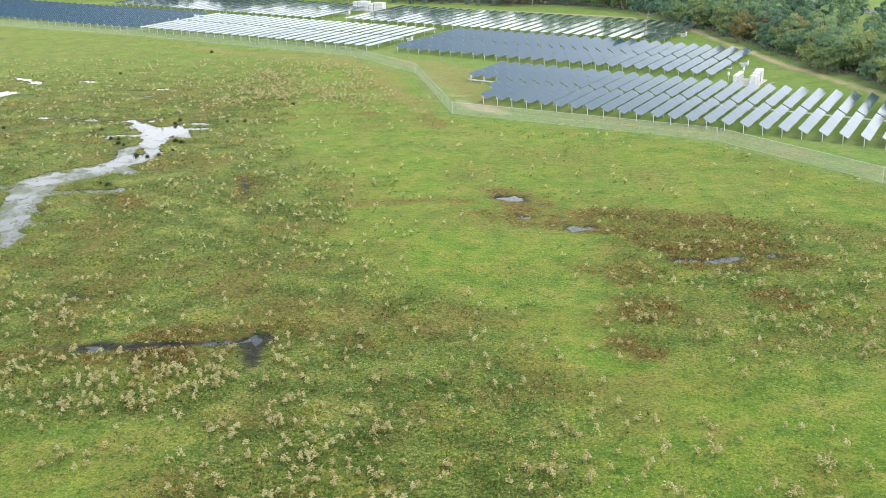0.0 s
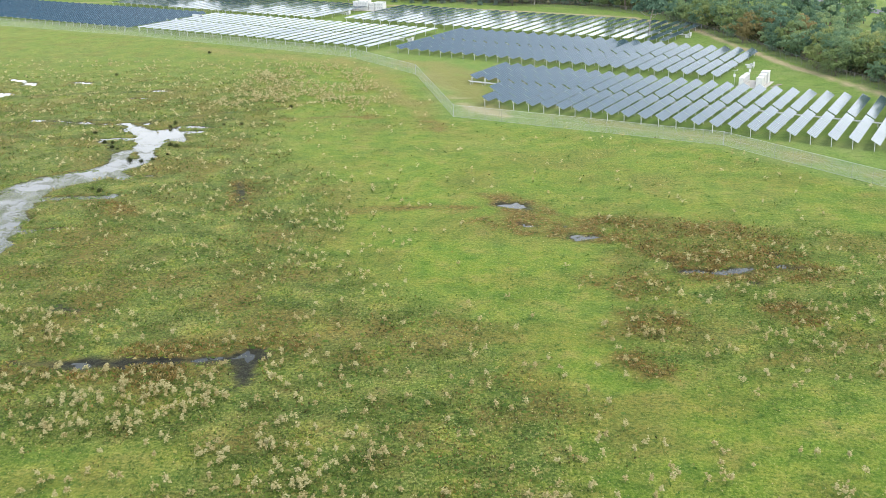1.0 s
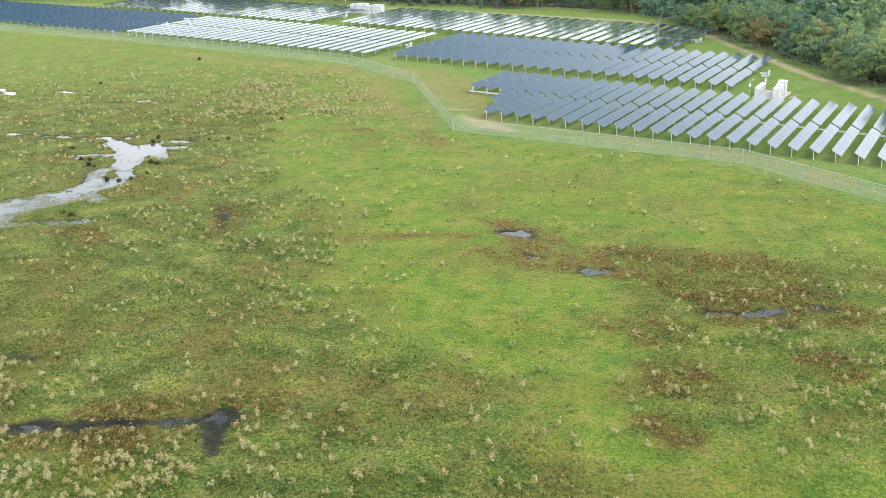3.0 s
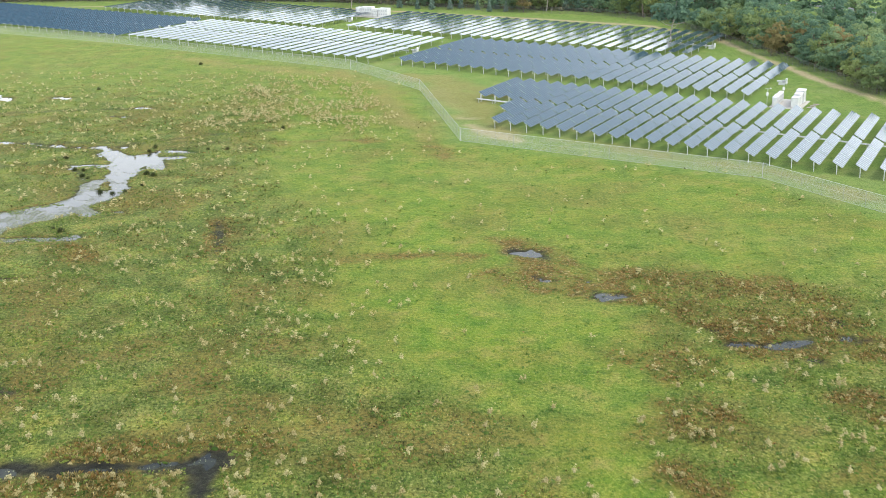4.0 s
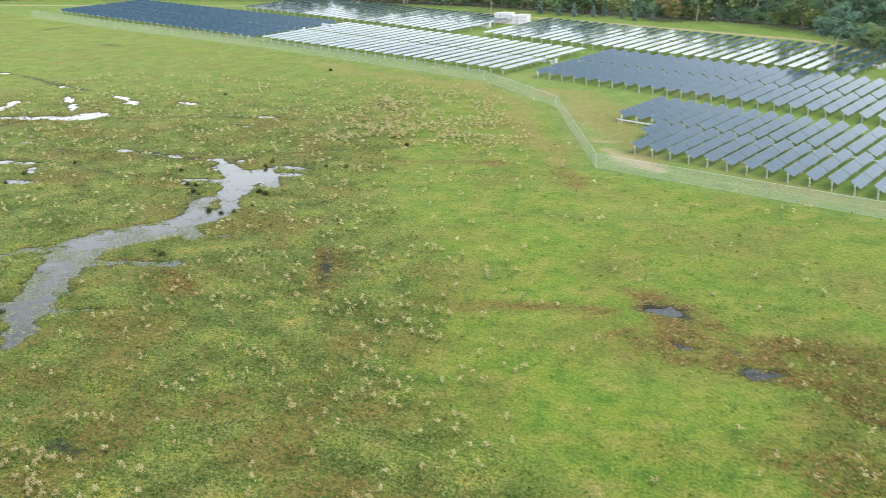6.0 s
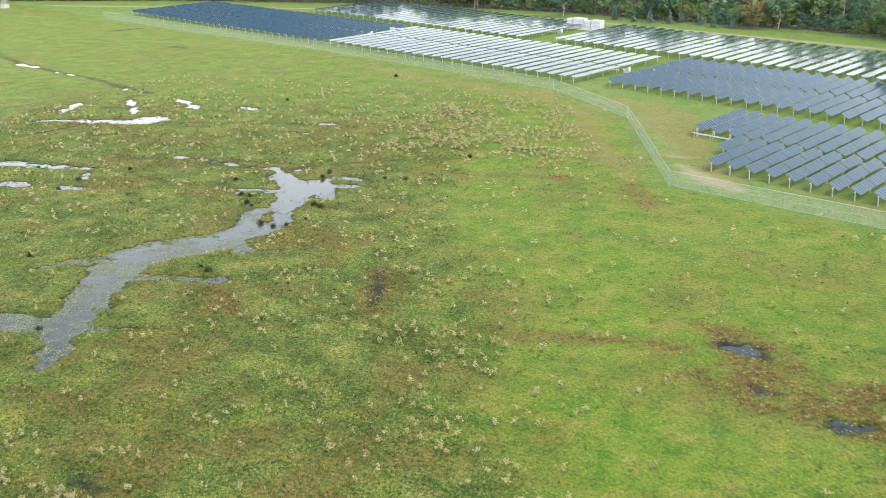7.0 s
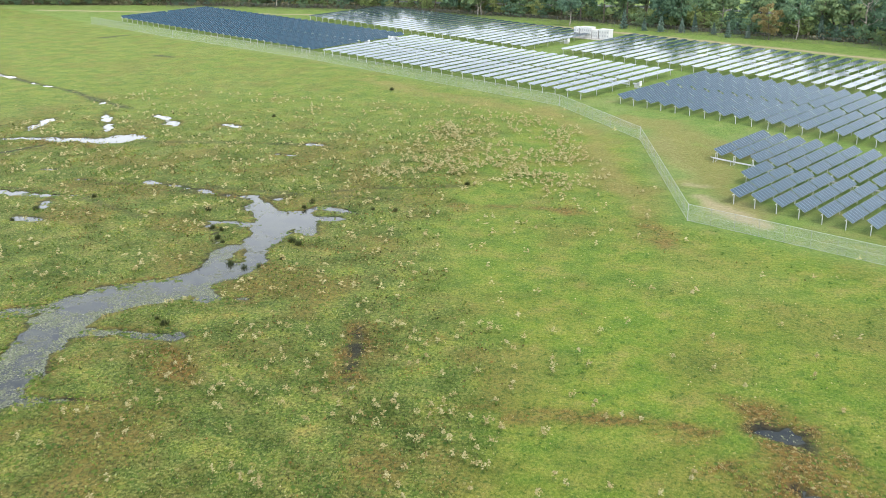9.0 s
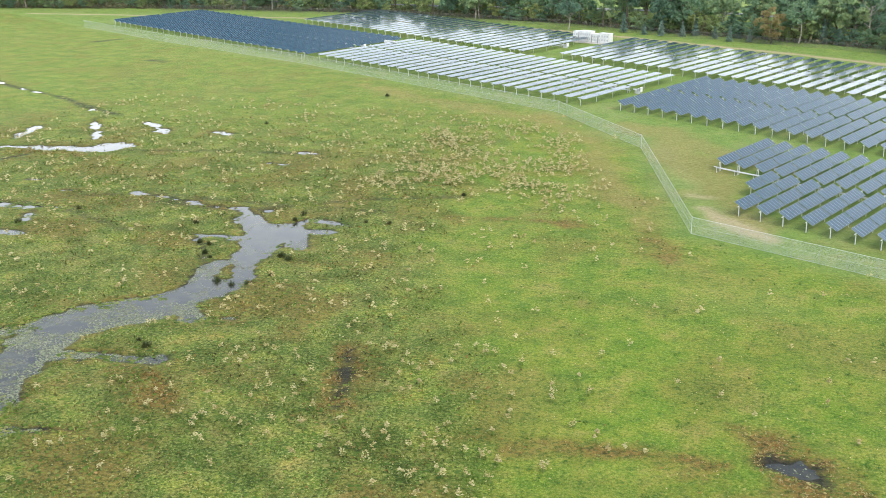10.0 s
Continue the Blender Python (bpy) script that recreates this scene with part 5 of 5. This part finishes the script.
def build_stations():
    # by the front trackers: two facing banks on a slab
    x, y = field(-53.0, 250.8)
    slab = thing("concrete_pad", pose(x, y, 0, 0, 0, -22.1), "pale concrete pad under the inverter cabinets", "slab", data=one("concrete_pad", CONCRETE, -3.4, -5.0, -0.3, 3.4, 4.8, 0.12, 0.03))
    for k in range(4):
        cabinet(at_field(-55.4, 247.2 + 1.75 * k, 90, 0.12), 1.6, 0.9, 2.1 + 0.12 * (k % 2), 2, "white steel inverter cabinet on the concrete pad", "inverter cabinets")
    cabinet(at_field(-51.2, 247.6, -90, 0.12), 2.0, 1.4, 2.3, 2, "white steel switchgear cabinet on the concrete pad", "inverter cabinets", False)
    cabinet(at_field(-51.2, 250.2, -90, 0.12), 2.2, 1.4, 2.6, 2, "tall white transformer housing on the concrete pad", "inverter cabinets", False)
    cabinet(at_field(-51.2, 253.0, -90, 0.12), 2.3, 1.7, 2.9, 2, "tall white transformer housing on the concrete pad", "inverter cabinets", False)
    for n, (u, v) in enumerate(((-57.4, 248.5), (-55.6, 256.2))):
        mast = thing("weather_mast", at_field(u, v), "slim galvanised mast with a pale instrument box", "mast", "weather masts")
        g = Geo(); g.tube([(0, 0, -0.2), (0, 0, 3.6)], [0.05, 0.04], 6)
        part("pole", g.mesh("pole", GALV), mast)
        part("box", one("box", WHITE, -0.24, -0.24, 2.0, 0.24, -0.05, 2.7), mast)
        g = Geo(); g.tube([(-0.6, 0, 3.5), (0.6, 0, 3.5)], [0.03, 0.03], 5)
        part("arm", g.mesh("arm", GALV), mast)
        part("sensor", one("sensor", WHITE, 0.42, -0.12, 3.52, 0.68, 0.12, 3.76, 0.06), mast)
    for k in range(3):
        pal = thing("pallet", at_field(-48.3 + 0.3 * k, 248.5 + 1.9 * k, 8 * k - 6), "weathered wooden pallet lying in the grass", "pallet", "pallets")
        for j in range(5):
            part("slat", one("slat", PALE_BARK, -0.6, -0.55 + 0.24 * j, 0.10, 0.6, -0.55 + 0.24 * j + 0.14, 0.13, 0.01), pal)
        for j in (-0.55, 0, 0.47):
            part("runner", one("runner", PALE_BARK, j, -0.55, -0.02, j + 0.08, 0.55, 0.10, 0.01), pal)
    # the long white station before the wood
    x, y = field(-227.5, 353.0)
    thing("concrete_pad", pose(x, y, 0, 0, 0, -22.1), "pale concrete pad under the long white station", "slab", data=one("concrete_pad", CONCRETE, -7.6, -2.6, -0.3, 7.6, 2.6, 0.14, 0.03))
    for u, w, h, n in ((-232.8, 2.2, 3.3, 2), (-229.1, 4.6, 3.6, 6), (-225.4, 2.2, 2.9, 3), (-221.9, 4.0, 3.3, 4)):
        cabinet(at_field(u, 353.0, 0, 0.14), w, 2.4, h, n, "long white battery cabinet with louvred doors", "white battery cabinets")


def drive_motor(u, v, turn):
    ob = thing("tracker_motor", at_field(u, v, turn), "grey tracker drive motor on a steel stand", "motor", "tracker motors")
    part("stand", one("stand", GALV, -0.7, -0.12, -0.3, 0.7, 0.12, 0.75), ob)
    g = Geo(); g.tube([(-1.1, 0, 0.9), (0.1, 0, 0.9)], [0.2, 0.2], 10)
    part("motor", g.mesh("motor", GALV), ob)
    part("gearbox", one("gearbox", GREY, 0.1, -0.3, 0.6, 0.7, 0.3, 1.25), ob)
    part("control_box", one("control_box", WHITE, 0.9, -0.45, 0.5, 1.2, 0.45, 1.7), ob)
    part("leg", one("leg", GALV, 1.0, -0.05, -0.3, 1.1, 0.05, 0.5, 0.01), ob)


build_stations()
for u, v in ((-167.6, 283.4), (-90.0, 320.5), (-227.2, 337.6), (-278.0, 297.5), (-59.5, 272.5)):
    drive_motor(u, v, 0)
x, y = field(-273.6, 305.6)
rack = thing("combiner_rack", pose(x, y, 0, 0, 0, -22.1), "white combiner boxes on a low steel rack", "electric rack")
for k in range(4):
    part("combiner_box", one("combiner_box", WHITE, -2.4 + 1.25 * k, -0.2, 0.9, -1.35 + 1.25 * k, 0.2, 2.2), rack)
part("rail", one("rail", GALV, -2.6, -0.06, 0.72, 2.6, 0.06, 0.88, 0.01), rack)
for xx in (-2.2, 0, 2.2):
    part("leg", one("leg", GALV, xx - 0.06, -0.05, -0.3, xx + 0.06, 0.05, 0.72, 0.01), rack)


# ---- beyond the solar field ----
def build_tower():
    ob = thing("steel_tower", pose(-344.4, 434, 0), "tapering white tubular steel tower on a concrete foot", "tower")
    g = Geo(); g.tube([(0, 0, -0.5), (0, 0, 1.6)], [2.1, 1.9], 24)
    part("foot", g.mesh("foot", CONCRETE), ob)
    g = Geo(); g.tube([(0, 0, 1.6), (0, 0, 30)], [1.5, 1.0], 24)
    part("shaft", g.mesh("shaft", WHITE, smooth=True), ob)


ASPHALT = plain("asphalt", (0.14, 0.14, 0.145), 0.9, 0, 0.15, 0.4)
ROAD = [(-420, 520), (-165, 511), (-60, 514), (40, 478), (92, 432), (105, 403), (122, 350), (160, 240)]


def ribbon(name, pts, w, z, mat, side=0.0):
    g = Geo()
    rows = []
    for k, p in enumerate(pts):
        a, b = pts[max(k - 1, 0)], pts[min(k + 1, len(pts) - 1)]
        l = math.hypot(b[0] - a[0], b[1] - a[1])
        nx, ny = -(b[1] - a[1]) / l, (b[0] - a[0]) / l
        rows.append([(p[0] + nx * (side + s * w), p[1] + ny * (side + s * w), z) for s in (-0.5, 0.5)])
    for r, q in zip(rows, rows[1:]):
        g.face(r[0], q[0], q[1], r[1])
    return g.mesh(name, mat)


thing("road", Matrix(), "grey asphalt road behind the wood", "road", kind="structure", data=ribbon("road", ROAD, 7.5, 0.13, ASPHALT))
build_tower()


def guard_rail():
    for (ax, ay), (bx, by) in zip(ROAD[1:4], ROAD[2:5]):
        run = math.hypot(bx - ax, by - ay)
        ob = thing("guard_rail", pose(ax, ay - 5, 0, 0, 0, math.degrees(math.atan2(by - ay, bx - ax))), "pale steel guard rail along the road", "guard rail", "guard rails")
        part("beam", one("beam", GALV, 0, -0.05, 0.55, run, 0.05, 0.95, 0.02), ob)
        post = one("post", GALV, -0.06, 0.05, -0.3, 0.06, 0.17, 0.95, 0.01)
        for k in range(int(run / 4)):
            part("post", post, ob, m=pose(2 + 4 * k, 0, 0))


guard_rail()
WOOD_FENCE = [(-277, 465), (-259.4, 473), (-173, 471), (-96, 452), (-50, 431), (7, 411), (28, 388), (41, 349), (54, 305), (64, 266), (76, 234), (105, 158)]


def wood_fence():
    g = Geo(); g.tube([(0, 0, -0.3), (0, 0, 2.4)], [0.032, 0.032], 6)
    post = g.mesh("post", DARK_STEEL)
    for (ax, ay), (bx, by) in zip(WOOD_FENCE, WOOD_FENCE[1:]):
        run = math.hypot(bx - ax, by - ay)
        ob = thing("wire_fence", pose(ax, ay, 0, 0, 0, math.degrees(math.atan2(by - ay, bx - ax))), "dull wire fence along the edge of the wood", "fence", "runs of the wood fence")
        g = Geo(); g.tube([(0, 0, 2.36), (run, 0, 2.36)], [0.02, 0.02], 5)
        part("top_rail", g.mesh("top_rail", DARK_STEEL), ob)
        g = Geo(); g.face((0, 0.05, 0), (run, 0.05, 0), (run, 0.05, 2.34), (0, 0.05, 2.34))
        part("wire_mesh", g.mesh("wire_mesh", FABRIC_DULL), ob)
        k = max(1, round(run / 3.2))
        for j in range(k):
            part("post", post, ob, m=pose(run * j / k, 0, 0))


DARK_STEEL = plain("dull_steel", (0.20, 0.20, 0.19), 0.6, 0.3)
wood_fence()
